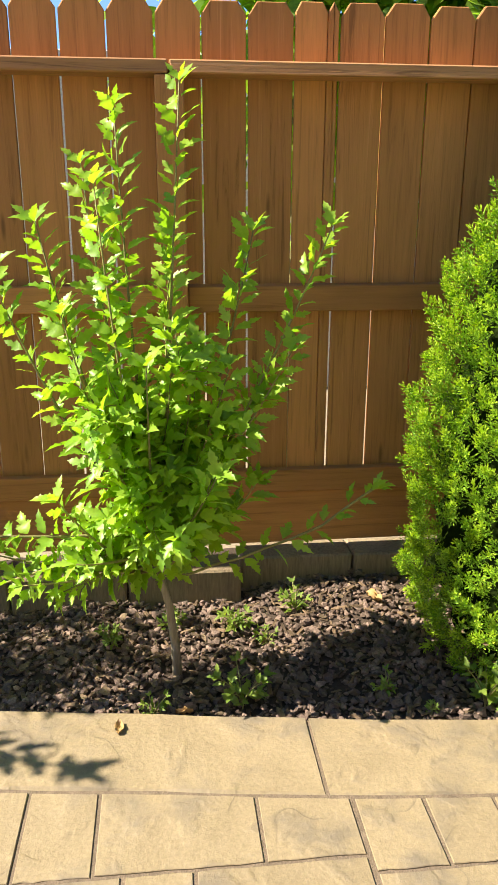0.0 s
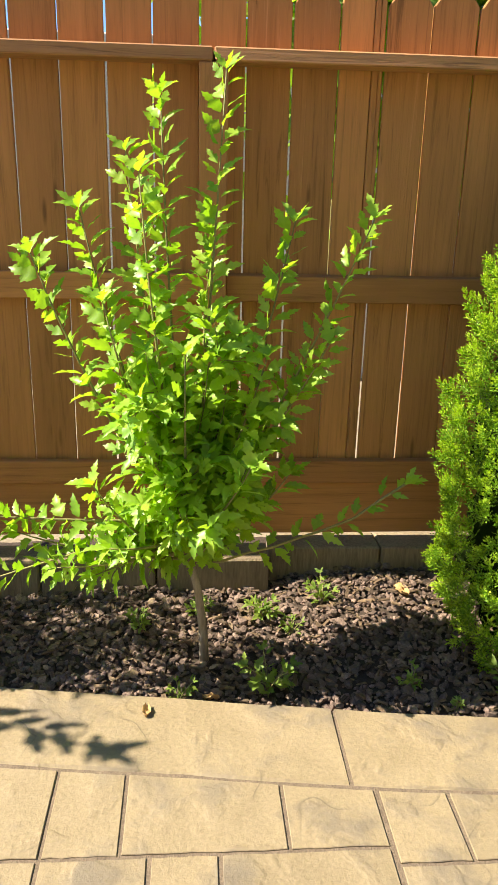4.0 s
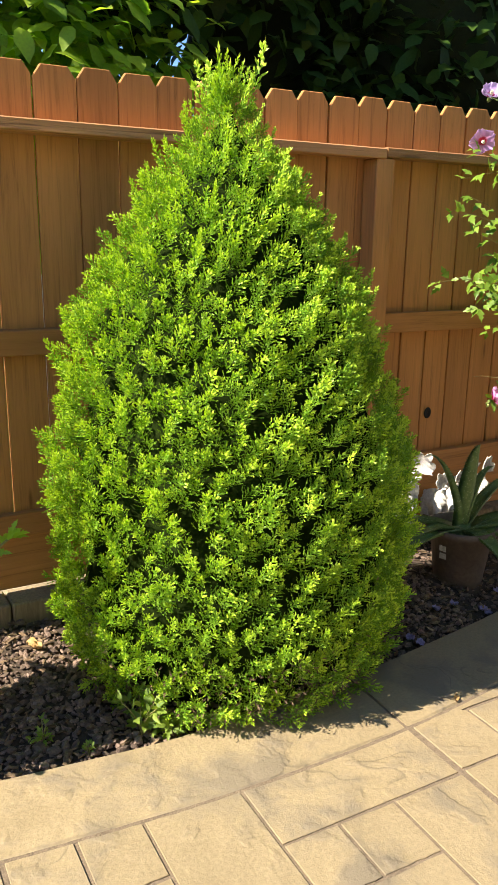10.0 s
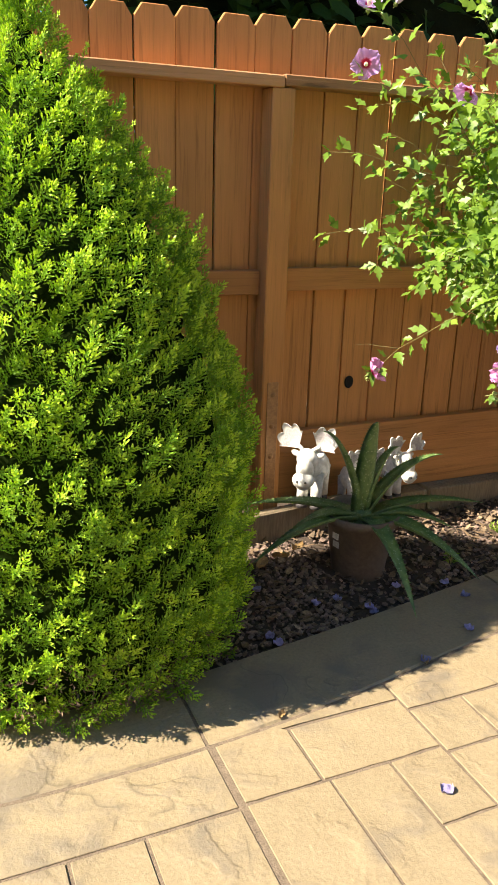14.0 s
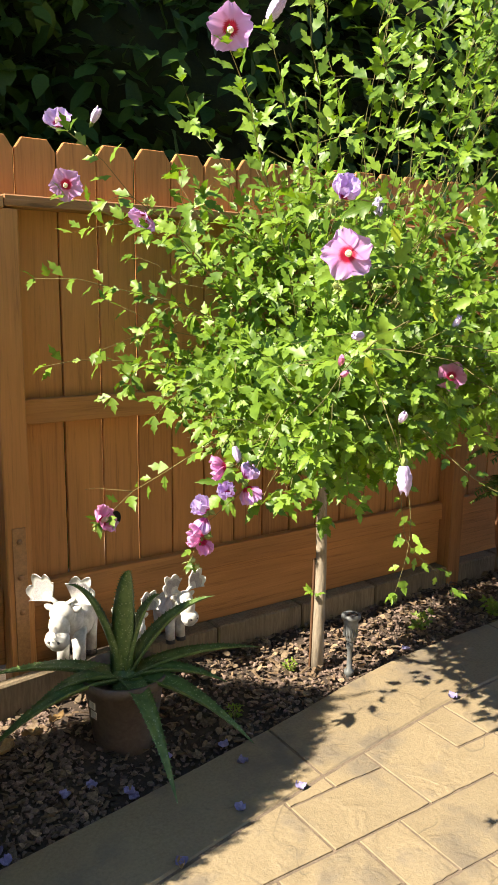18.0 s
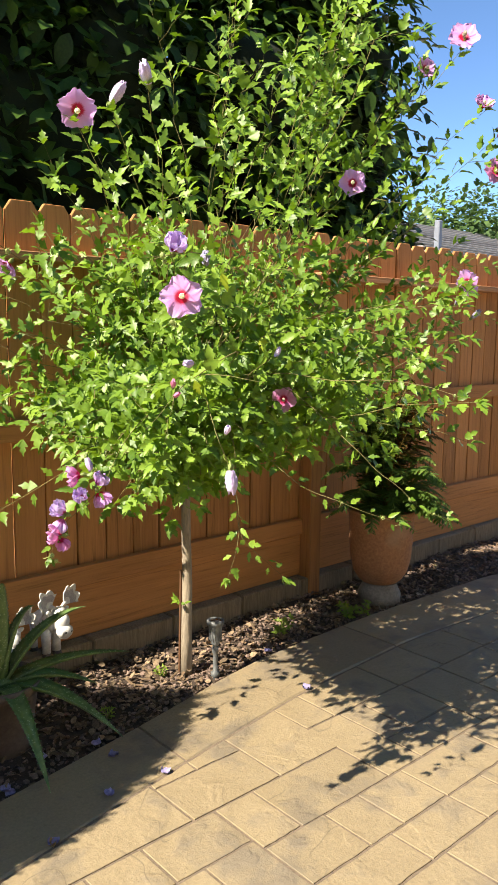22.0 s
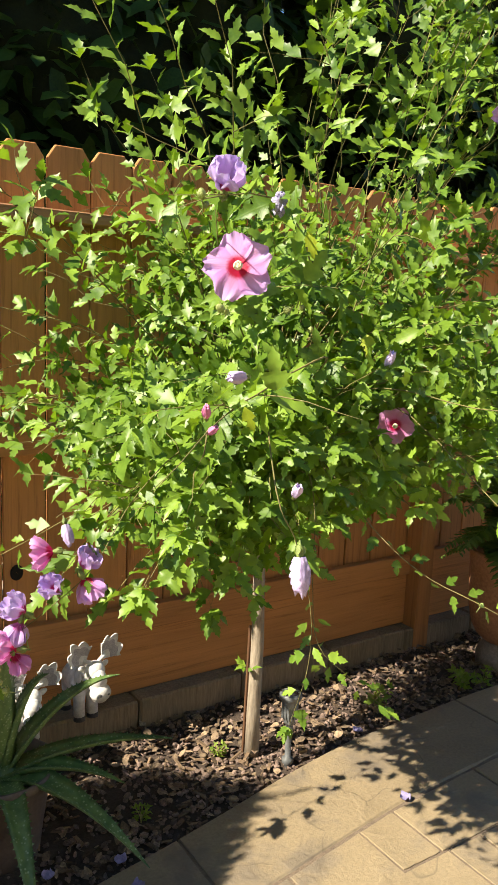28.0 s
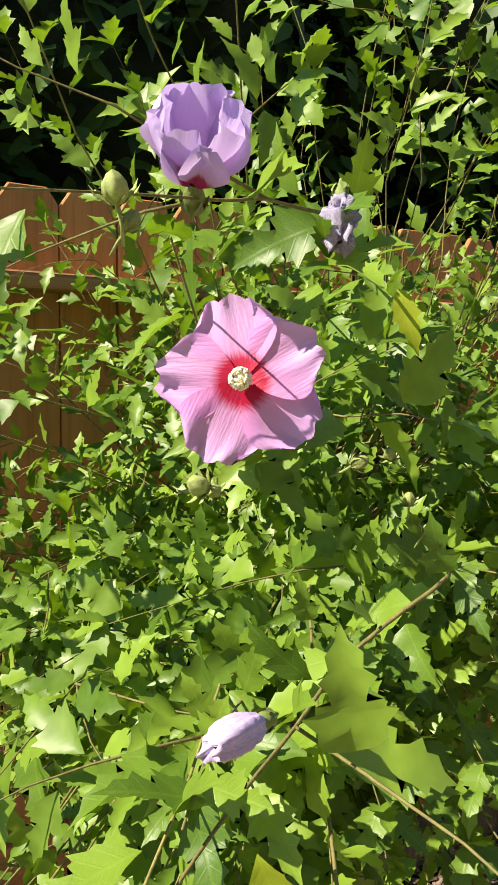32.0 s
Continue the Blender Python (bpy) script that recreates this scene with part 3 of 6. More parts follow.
def fill_stones(x0, x1, y0, y1, seed):
    """Ashlar fill for the rest of the patio."""
    r = random.Random(seed)
    s = 0.195
    nx, ny = max(1, round((x1 - x0) / s)), max(1, round((y1 - y0) / s))
    sx, sy = (x1 - x0) / nx, (y1 - y0) / ny
    used, out = set(), []
    for j in range(ny):
        for i in range(nx):
            if (i, j) in used:
                continue
            w, h = r.choice(((1, 1), (2, 1), (2, 2), (1, 2), (3, 2), (2, 1)))
            while w > 1 and (i + w > nx or any((i + k, j) in used for k in range(w))):
                w -= 1
            h = min(h, ny - j)
            for a in range(w):
                for b in range(h):
                    used.add((i + a, j + b))
            out.append((x0 + i * sx, x0 + (i + w) * sx, y0 + j * sy, y0 + (j + h) * sy))
    return out


def stone(x0, x1, y0, y1):
    g = 0.0050
    r = random.Random(round(x0 * 977 + y0 * 331))
    xs = [x for x in np.linspace(x1 - g, x0 + g, 8) if min(y1, band_edge(x)) > y0 + 0.016]
    if len(xs) < 2:
        return
    def upper(x):
        e = band_edge(x)
        return e - 0.004 if e - y1 < 0.024 else y1 - g
    top = [(x + r.uniform(-0.0015, 0.0015), upper(x) + r.uniform(-0.0015, 0.0015)) for x in xs]
    low = [(x, y0 + g + r.uniform(-0.002, 0.002)) for x in xs[::-1]]
    vs, fs = prism(low + top, -0.05, r.uniform(-0.0008, 0.0008), 0.0012, 0.0014)
    part("paving_stone", mesh_of("paving_stone", vs, fs, M_CONCRETE), None, patio)


STONES = STONES_A + STONES_B + STONES_C + fill_stones(-0.75, 4.56, 0.2, 0.8, 3) + fill_stones(4.56, 6.5, 0.2, 1.535, 4) + [(5.0, 5.35, 1.535, 9), (5.35, 5.8, 1.535, 9)]
STONES += fill_stones(-3.35, -0.75, 0.2, 1.5, 7) + [(a, a + 0.43, 1.5, 9) for a in (-3.35, -2.92, -2.49, -2.06, -1.63, -1.2)] + fill_stones(6.5, 8.85, 0.2, 1.3, 9)

# ---- fence ----
POSTS = (-2.17, 0.032, 2.262, 4.49, 6.69, 8.9)
fence = thing("wooden_fence", (0, FENCE_Y, 0), "reddish brown stained wooden fence with dog-eared pickets", "fence")
fence.location = (0, 0, 0)


PITCH, FIRST = 0.1462, 0.139
OPEN_SEAMS = (-3, -2, 0, 1, 3, 4, 9)


def pickets():
    """Dog-eared boards at one pitch along the whole fence; some seams have shrunk open."""
    r = random.Random(40)
    for k in range(-16, 60):
        a, b = FIRST + PITCH * k, FIRST + PITCH * (k + 1)
        gap = 0.008 if k + 1 in OPEN_SEAMS else r.choice((0.003, 0.004, 0.005)) if k < 15 else r.choice((0.006, 0.007, 0.008))
        b -= gap
        top = 1.951 + float(np.interp(a, (1.4, 2.6, 4.5, 6.7), (0.0, 0.020, 0.048, 0.058))) + r.uniform(-0.005, 0.005)
        y0 = FENCE_Y + r.uniform(-0.002, 0.004)
        lean = r.uniform(-0.003, 0.003)
        spans = [(a, b)]
        if k == 2:
            spans = [(a, a + 0.101), (a + 0.1035, b)]
        for p, q in spans:
            c = 0.026 if len(spans) == 1 else 0.016
            out = [(p, 0.36), (q, 0.36), (q + lean, top - c - 0.012), (q + lean - c, top), (p + lean + c, top), (p + lean, top - c - 0.012)]
            e = 0.0025
            mx, mz = (p + q) / 2, (0.36 + top) / 2
            face = [(x + (e if x < mx else -e), z + (e if z < mz else -e)) for x, z in out]
            vs = [(x, y0, z) for x, z in face] + [(x, y0 + e, z) for x, z in out] + [(x, y0 + 0.016, z) for x, z in out]
            fs = [tuple(range(6)), tuple(range(17, 11, -1))]
            fs += [(o + i, o + i + 6, o + (i + 1) % 6 + 6, o + (i + 1) % 6) for o in (0, 6) for i in range(6)]
            part("picket", mesh_of("picket", vs, fs, M_WORN_PICKET if r.random() < 0.4 else M_PICKET), None, fence)


def fence_bay(x0, x1):
    lift = {2.262: 0.018, 4.49: 0.05, 6.69: 0.06}.get(x0, 0.0)
    inner0, inner1 = x0 + 0.046, x1 - 0.046
    z = lift
    part("top_rail", box(x0 + 0.002, x1 - 0.002, FENCE_Y - 0.098, FENCE_Y - 0.003, 1.727 + z * 0.3, 1.765 + z * 0.3, 0.004, 0.003), M_WORN_RAIL, fence)
    part("middle_rail", box(inner0, inner1, FENCE_Y - 0.042, FENCE_Y - 0.003, 1.0 + z * 0.4, 1.088 + z * 0.4, 0.003, 0.003), M_RAIL, fence)
    part("bottom_rail", box(inner0, inner1, FENCE_Y - 0.042, FENCE_Y - 0.003, 0.338, 0.425 + z * 0.2, 0.003, 0.003), M_RAIL, fence)
    part("kickboard", box(inner0, inner1, FENCE_Y - 0.025, FENCE_Y + 0.012, 0.131 if x0 < 2 else 0.104, 0.337, 0.003, 0.002), M_RAIL, fence, "horizontal kickboard with cracked stain")


for x in POSTS:
    part("post", box(x - 0.045, x + 0.045, FENCE_Y - 0.096, FENCE_Y - 0.004, -0.06, 1.725, 0.004), M_PICKET, fence)
for a, b in zip(POSTS, POSTS[1:]):
    fence_bay(a, b)
pickets()

# blocks that hold back the soil under the fence
retaining = thing("retaining_edge", (0, 0, 0), "row of rough grey-brown concrete edging blocks under the fence", "edging", "", "structure")


def edging(x0, y0, x1, y1, n, ztop, zlow=-0.1, deep=0.14):
    d = Vector((x1 - x0, y1 - y0, 0))
    step = d.length / n
    for k in range(n):
        bm = box(0.003, step - 0.003, 0, deep, zlow, ztop + random.uniform(-0.004, 0.004), 0.007, 0.002)
        p = Vector((x0, y0, 0)) + d * (k / n)
        part("edging_block", bm, M_BLOCK, retaining, m=Matrix.Translation(p) @ Matrix.Rotation(math.atan2(d.y, d.x), 4, 'Z'))


edging(-2.6, 2.46, 0.245, 2.47, 7, 0.105)
edging(0.25, 2.565, 1.93, 2.565, 4, 0.10)
edging(2.06, 2.452, 2.62, 2.525, 1, 0.145, -0.1, 0.045)
edging(2.63, 2.555, 8.8, 2.60, 14, 0.10)

# ---- things ----
def bezier(a, b, c, n):
    return [a * (1 - u) ** 2 + b * 2 * u * (1 - u) + c * u * u for u in np.linspace(0, 1, n)]


def leaves_along(pts, r, start, gap, size, tip_size, hang=0.15, spread=0.9, lift=0.0):
    """Matrices of leaves set round a shoot, larger at its foot."""
    out = []
    total = sum((b - a).length for a, b in zip(pts, pts[1:]))
    s, turn = start * total, r.uniform(0, 6.28)
    while s < total:
        left = s
        for a, b in zip(pts, pts[1:]):
            l = (b - a).length
            if left <= l:
                break
            left -= l
        p, d = a.lerp(b, min(1, left / max(l, 1e-6))), (b - a).normalized()
        side = d.orthogonal().normalized()
        side.rotate(Matrix.Rotation(turn, 3, d))
        turn += 2.4 + r.uniform(-0.5, 0.5)
        u = s / total
        sz = (size + (tip_size - size) * u) * r.uniform(0.7, 1.25)
        along = d * (0.25 + 0.5 * u) + side * spread + Vector((0, 0, lift - hang * r.random()))
        nrm = Vector((-0.85, -0.5, 0.9)) + d * 0.3 + Vector((r.uniform(-1, 1), r.uniform(-1, 1), r.uniform(-0.5, 0.6))) * 1.05
        out.append(frame_of(p + side * 0.008, along, nrm, sz, r.uniform(0.85, 1.15)))
        s += gap * r.uniform(0.6, 1.4)
    for k in range(3):
        d = (pts[-1] - pts[-2]).normalized()
        side = d.orthogonal()
        side.rotate(Matrix.Rotation(2.1 * k, 3, d))
        out.append(frame_of(pts[-1], d * 0.8 + side * 0.5, Vector((-0.3, -0.3, 1)), tip_size * r.uniform(0.8, 1.2)))
    return out


CLEAR = [(Vector((2.555, 1.285, 1.605)), 0.055), (Vector((2.50, 1.287, 1.66)), 0.055), (Vector((2.44, 1.29, 1.72)), 0.06), (Vector((2.37, 1.293, 1.79)), 0.06), (Vector((2.545, 1.16, 1.39)), 0.045), (Vector((2.50, 1.07, 1.40)), 0.05), (Vector((3.14, 1.44, 1.25)), 0.08), (Vector((3.05, 1.34, 1.265)), 0.075), (Vector((2.96, 1.24, 1.28)), 0.06), (Vector((3.06, 1.47, 1.35)), 0.08), (Vector((2.97, 1.48, 1.44)), 0.07), (Vector((2.30, 1.20, 1.08)), 0.06), (Vector((2.23, 1.20, 1.0)), 0.06), (Vector((2.35, 1.20, 1.08)), 0.06), (Vector((2.58, 1.21, 1.555)), 0.10), (Vector((2.52, 1.17, 1.69)), 0.08), (Vector((2.55, 1.08, 1.55)), 0.10), (Vector((2.50, 1.02, 1.5)), 0.16), (Vector((2.47, 0.9, 1.45)), 0.2)]


SPRAY = 0.0021
# crown edge fitted to the shadow outline in the camera's view, as the paving each leaf would shade
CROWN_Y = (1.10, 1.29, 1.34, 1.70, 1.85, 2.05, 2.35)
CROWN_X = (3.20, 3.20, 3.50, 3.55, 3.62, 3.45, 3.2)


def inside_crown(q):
    """How far a place lies inside the crown edge, trimmed to leave the paving lit as the camera sees it."""
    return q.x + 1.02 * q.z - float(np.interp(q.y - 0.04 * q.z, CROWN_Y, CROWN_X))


def sprays(branches, r, count, lo, hi, length, level):
    """Short side twigs that leave each branch between two shares of its length."""
    out = []
    for pts, w in branches:
        if w == 0.0024:
            continue
        for _ in range(count):
            i = min(len(pts) - 2, int(r.uniform(lo, hi) * (len(pts) - 1)))
            a, d = pts[i], (pts[i + 1] - pts[i]).normalized()
            side = d.orthogonal().normalized()
            side.rotate(Matrix.Rotation(r.uniform(0, 6.28), 3, d))
            go = (d * 0.6 + side).normalized()
            go.z *= level
            out.append((shoot(a, a + go * length * r.uniform(0.6, 1.3), r, 0.012, 5, 0.004), SPRAY))
    return out


def bush(name, owner, branches, r, near, mats, twig, start=0.25, gap=0.03, size=0.06, tip=0.04, hang=0.15, spread=0.9, thick=0.006, lift=0.15):
    """Limbs as parts, leaves near the walk as single parts, the rest gathered."""
    heap, single, twigs = Heap(), [], Heap()
    for k, (pts, w) in enumerate(branches):
        radii = [w * (0.62 if name == "hibiscus" else 1) * (1 - 0.75 * i / (len(pts) - 1)) for i in range(len(pts))]
        vs, fs = tube(pts, radii, 5)
        if w >= thick:
            part("limb", mesh_of("limb", vs, fs, twig, True), None, owner)
        else:
            twigs.put(vs, fs)
        small = 0.62 if w == 0.0024 else 1.0
        high = pts[-1].z > 1.95
        for m in leaves_along(pts, r, start * (0.3 if w == SPRAY else 1), gap * (0.8 if small < 1 else 1), size * small, tip * small, hang, spread * (0.85 if high else 1), 0.4 if high else lift):
            q = m.translation
            if any((q - c).length < d for c, d in CLEAR) or (q.y < 1.14 and 2.0 < q.x < 2.9 and q.z > 1.02):
                continue
            if name == "hibiscus" and w not in (0.0024, 0.0034) and (q.x < 2.78 and q.z > 1.36 and r.random() < 0.15 or q.y > 1.7 and q.z > 1.25 and r.random() < 0.2):
                continue
            # thin out leaves whose shadow would fall on paving the camera sees lit
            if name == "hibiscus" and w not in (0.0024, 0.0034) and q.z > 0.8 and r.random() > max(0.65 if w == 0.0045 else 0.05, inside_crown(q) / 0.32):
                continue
            if near(m.translation) and len(single) < 290:
                single.append(m)
            else:
                heap.stamp(r.choice(HIB_SHAPES if q.y < 1.9 or name == "shrub" else BACK_SHAPES), [m])
    if twigs.n:
        part("twig_mass", twigs.mesh("twig_mass", twig, True), None, owner, kind="stuff")
    part("foliage", heap.mesh("foliage", mats[0], True), None, owner, kind="stuff")
    shapes = [mesh_of("leaf", v, f, mats[1], True) for v, f in HIB_SHAPES]
    for m in single:
        part("leaf", r.choice(shapes), None, owner, m=m)


def shoot(a, c, r, rise=0.12, n=9, wob=0.02):
    a, c = Vector(a), Vector(c)
    mid = a.lerp(c, 0.5) + Vector((0, 0, rise))
    pts = bezier(a, mid, c, n)
    for i in range(1, n - 1):
        pts[i] = pts[i] + Vector([r.uniform(-wob, wob) for _ in range(3)])
    return pts


# young shrub by the first post
def young_shrub(owner, base, seed):
    r = random.Random(seed)
    b = Vector(base)
    fork = b + Vector((-0.04, -0.02, 0.36))
    vs, fs = tube([b + Vector((0.005, 0, -0.05)), b + Vector((0.0, 0, 0.1)), b + Vector((-0.015, -0.01, 0.24)), fork], [0.016, 0.014, 0.012, 0.010], 9)
    part("trunk", mesh_of("trunk", vs, fs, M_BARK, True), None, owner)
    shoots = []
    tips = [(0.05, 0, 1.66), (-0.11, 0.0, 1.6), (-0.2, 0.03, 1.47), (-0.16, -0.1, 1.42), (-0.32, 0.02, 1.33), (-0.44, -0.03, 1.22), (0.23, -0.02, 1.31), (0.44, 0.0, 1.32), (0.16, -0.12, 0.98), (0.33, -0.05, 1.0),
            (-0.52, -0.05, 0.46), (-0.40, -0.15, 0.4), (-0.05, -0.2, 1.0), (-0.25, -0.15, 1.12), (0.02, 0.1, 1.3), (-0.3, -0.1, 0.62), (-0.64, -0.06, 0.52), (-0.56, -0.12, 0.36), (-0.3, -0.12, 0.36), (-0.25, -0.2, 0.48), (0.05, -0.15, 0.52), (0.25, 0.0, 0.62), (0.12, -0.22, 0.72)]
    for x, y, z in tips:
        t = b + Vector((x, y, z))
        a = fork + Vector((0, 0, r.uniform(-0.02, 0.12)))
        up = max(0.0, 0.45 * (z - 0.36)) * (0.2 if abs(x) > 0.3 else 0.1)
        mid = a.lerp(t, 0.4) + Vector((x * 0.22, y * 0.2, up - 0.02))
        pts = bezier(a, mid, t, 10)
        shoots.append((pts, 0.0065))
    for k in range(20):
        w = r.uniform(0, 6.28)
        t = b + Vector((-0.09 + 0.19 * math.cos(w), 0.17 * math.sin(w), r.uniform(0.45, 1.1)))
        shoots.append((shoot(fork + Vector((0, 0, 0.05)), t, r, 0.05), 0.004))
    shoots += sprays([q for q in shoots if 0.6 < q[0][-1].z < 1.25 and q[0][-1].x > b.x - 0.35], r, 3, 0.2, 0.85, 0.13, 1.0)
    low = shoot(fork + Vector((0.02, 0, -0.02)), b + Vector((0.58, -0.04, 0.60)), r, -0.10, 9, 0.008)
    bush("shrub", owner, shoots, r, lambda p: p.z < 0.9 and p.y < base[1] - 0.02, (M_YOUNG, M_YOUNG_ONE), M_GREENTWIG, 0.10, 0.0142, 0.086, 0.064, 0.1, 0.95, 0.006, 0.22)
    return low


shrub = thing("young_hibiscus_shrub", (0, 0, 0), "young bright green hibiscus shrub with upright leafy shoots", "shrub")
low = young_shrub(shrub, (0.0, 2.05, -0.02), 11)

# clipped cypress
CYP = Vector((1.31, 2.11, 0))
CYP_Z = (-0.06, 0.0, 0.08, 0.16, 0.28, 0.49, 0.69, 0.87, 1.04, 1.185, 1.335, 1.45, 1.56, 1.716, 1.82, 1.90)
CYP_R = (0.37, 0.46, 0.52, 0.545, 0.57, 0.575, 0.572, 0.54, 0.483, 0.44, 0.36, 0.295, 0.225, 0.12, 0.06, 0.015)


def clump(z, w, base):
    """How far a place lies inside its clump of growth: 0 in the clefts between two. The clumps climb round the cypress."""
    v = w - 1.7 * z
    near, _ = noise.voronoi((math.cos(v) * base * 11.0 + 3, math.sin(v) * base * 11.0, z * 7.5))
    return min(1.0, 2.2 * (near[1] - near[0]))


def cyp_r(z, w):
    """The clipped outline with tufts that stand out of it."""
    base = float(np.interp(z, CYP_Z, CYP_R))
    c, s = math.cos(w - 1.9 * z), math.sin(w - 1.9 * z)
    n = noise.noise((c * 4.0, s * 4.0, z * 3.4))
    slow = noise.noise((math.cos(w) * 1.3, math.sin(w) * 1.3, z * 2.0 + 9))
    side = (0.035 * max(0.0, math.cos(w + 0.35)) if z < 0.95 else 0.0) + (0.02 * max(0.0, -math.cos(w)) if 1.0 < z < 1.6 else 0.0)
    return base + side + (0.035 * n + 0.02 * slow + 0.055 * clump(z, w, base) - 0.022) * min(1, base * 2.6)


cypress = thing("clipped_cypress", CYP, "dense bright green cypress clipped to a teardrop", "shrub")
KITE = np.array([(0, 0, 0), (0.17, 0.5, 0.12), (0, 1, 0.02), (-0.17, 0.5, 0.12)])


def sprigs(items):
    """Corners of scale-leaved sprigs, four each, from (place, way, normal, length, width)."""
    out = []
    for p, al, nr, ln, wd in items:
        out.append(KITE @ np.array(frame_of(p, al, nr, ln, wd))[:3, :3].T + np.array(p))
    return np.concatenate(out)


def plume(r, subs, slim):
    """A feathery branchlet of length 1 along y: side twigs set round a stem, each set with sprigs. Also how far up each sprig sits."""
    items, height = [], []
    turn = r.uniform(0, 6.28)
    for k in range(subs):
        u = 0.08 + 0.9 * k / (subs - 1)
        turn += 2.4 + r.uniform(-0.4, 0.4)
        side = Vector((math.cos(turn), 0, math.sin(turn) * 0.75))
        d = (Vector((0, 0.75, 0)) + side * (1.0 - 0.5 * u)).normalized()
        ln = slim * (0.33 * (1 - u) + 0.15) * r.uniform(0.75, 1.2)
        foot = Vector((0, u * 0.86, 0))
        for j in range(8):
            f = (j + 0.6) / 8
            p = foot + d * ln * f
            jit = Vector((r.uniform(-1, 1), r.uniform(-0.4, 0.9), r.uniform(-1, 1)))
            al = d + jit * (0.6 if j < 7 else 0.15)
            items.append((p, al, Vector((r.uniform(-1, 1), r.uniform(-0.2, 0.9), r.uniform(-0.7, 1.1))), 0.105 * r.uniform(0.75, 1.2), r.uniform(1.2, 1.8)))
            height.append(0.55 * u + 0.45 * f)
    items.append((Vector((0, 0.86, 0)), (0, 1, 0), (0, 0, 1), 0.2, 1.0))
    height.append(1.0)
    return sprigs(items), np.array(height)


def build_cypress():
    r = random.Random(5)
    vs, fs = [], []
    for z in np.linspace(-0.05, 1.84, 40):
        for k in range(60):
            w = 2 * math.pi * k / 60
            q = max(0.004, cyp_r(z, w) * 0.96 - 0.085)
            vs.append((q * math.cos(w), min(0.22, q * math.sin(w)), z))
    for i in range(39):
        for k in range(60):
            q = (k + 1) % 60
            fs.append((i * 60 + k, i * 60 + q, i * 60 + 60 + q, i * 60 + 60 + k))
    # solid dark shell, standing in for shade deep between the plumes
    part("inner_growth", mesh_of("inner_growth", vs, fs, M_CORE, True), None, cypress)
    plumes = [plume(r, 16, 1.0) for _ in range(10)]
    wisps = [plume(r, 15, 0.5) for _ in range(4)]
    corners, tips = [], []

    def plant(kind, at, axis, normal, size, wide, young):
        pts, up = r.choice(kind)
        m = np.array(frame_of(at, axis, normal, size, wide))
        corners.append(pts @ m[:3, :3].T + m[:3, 3])
        # upper sprigs take the painted-lit tip colour; young shifts how many
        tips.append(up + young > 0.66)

    z, row = -0.02, 0
    while z < 1.86:
        ring = float(np.interp(z, CYP_Z, CYP_R))
        n = max(9, round(2 * math.pi * ring / 0.0305))
        for k in range(n):
            w = 2 * math.pi * (k + 0.5 * (row % 2) + r.uniform(-0.4, 0.4)) / n
            zz = z + r.uniform(-0.022, 0.022)
            rad = cyp_r(zz, w) - r.choice((-0.006, 0.0, 0.008, 0.02))
            if rad * math.sin(w) > 0.25 or (clump(zz, w, ring) < 0.16 and r.random() < 0.35):
                continue
            out = Vector((math.cos(w), math.sin(w), 0))
            right = Vector((-out.y, out.x, 0))
            low = max(0.0, 0.16 - zz) * 5
            axis = out * r.uniform(0.35, 0.8) + right * r.uniform(0.0, 0.7) + Vector((r.uniform(-.2, .2), r.uniform(-.2, .2), r.uniform(0.5, 1.0) - low))
            size = r.uniform(0.055, 0.092) * (0.8 if ring < 0.16 else 1)
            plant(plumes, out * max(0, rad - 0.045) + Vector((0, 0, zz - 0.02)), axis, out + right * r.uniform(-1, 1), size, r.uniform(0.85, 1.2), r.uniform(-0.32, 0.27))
        z += 0.030
        row += 1
    for k in range(150):
        z = r.uniform(0.25, 1.85) if k < 90 else r.uniform(0.9, 1.85)
        w = r.uniform(-3.6, 0.4)
        out = Vector((math.cos(w), math.sin(w), 0))
        right = Vector((-out.y, out.x, 0))
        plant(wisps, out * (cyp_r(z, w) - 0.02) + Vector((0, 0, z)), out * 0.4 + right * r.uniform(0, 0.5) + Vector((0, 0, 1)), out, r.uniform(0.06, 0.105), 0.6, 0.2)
    for k in range(26):
        w = r.uniform(0, 6.28)
        out = Vector((math.cos(w), math.sin(w), 0))
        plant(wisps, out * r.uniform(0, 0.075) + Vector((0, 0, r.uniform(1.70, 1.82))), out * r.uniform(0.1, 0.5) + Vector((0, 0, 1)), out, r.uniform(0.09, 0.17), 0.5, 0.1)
    co = np.concatenate(corners).astype(np.float32)
    young = np.concatenate(tips)
    n = len(co) // 4
    me = bpy.data.meshes.new("foliage")
    me.vertices.add(4 * n)
    me.vertices.foreach_set("co", co.ravel())
    me.loops.add(4 * n)
    me.loops.foreach_set("vertex_index", np.arange(4 * n, dtype=np.int32))
    me.polygons.add(n)
    me.polygons.foreach_set("loop_start", np.arange(0, 4 * n, 4, dtype=np.int32))
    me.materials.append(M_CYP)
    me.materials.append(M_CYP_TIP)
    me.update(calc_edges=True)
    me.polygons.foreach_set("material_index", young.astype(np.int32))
    me.validate()
    part("foliage", me, None, cypress, kind="stuff")
    items = []
    for k in range(420):
        w, z = r.gauss(-1.75, 0.5), r.uniform(0.05, 0.26)
        out = Vector((math.cos(w), math.sin(w), 0))
        items.append((out * (cyp_r(z, w) + r.uniform(-0.02, 0.015)) + Vector((0, 0, z)), out * 0.5 + Vector((r.uniform(-.8, .8), 0, r.uniform(-.5, .8))), out, r.uniform(0.012, 0.022), 1.0))
    pts = sprigs(items)
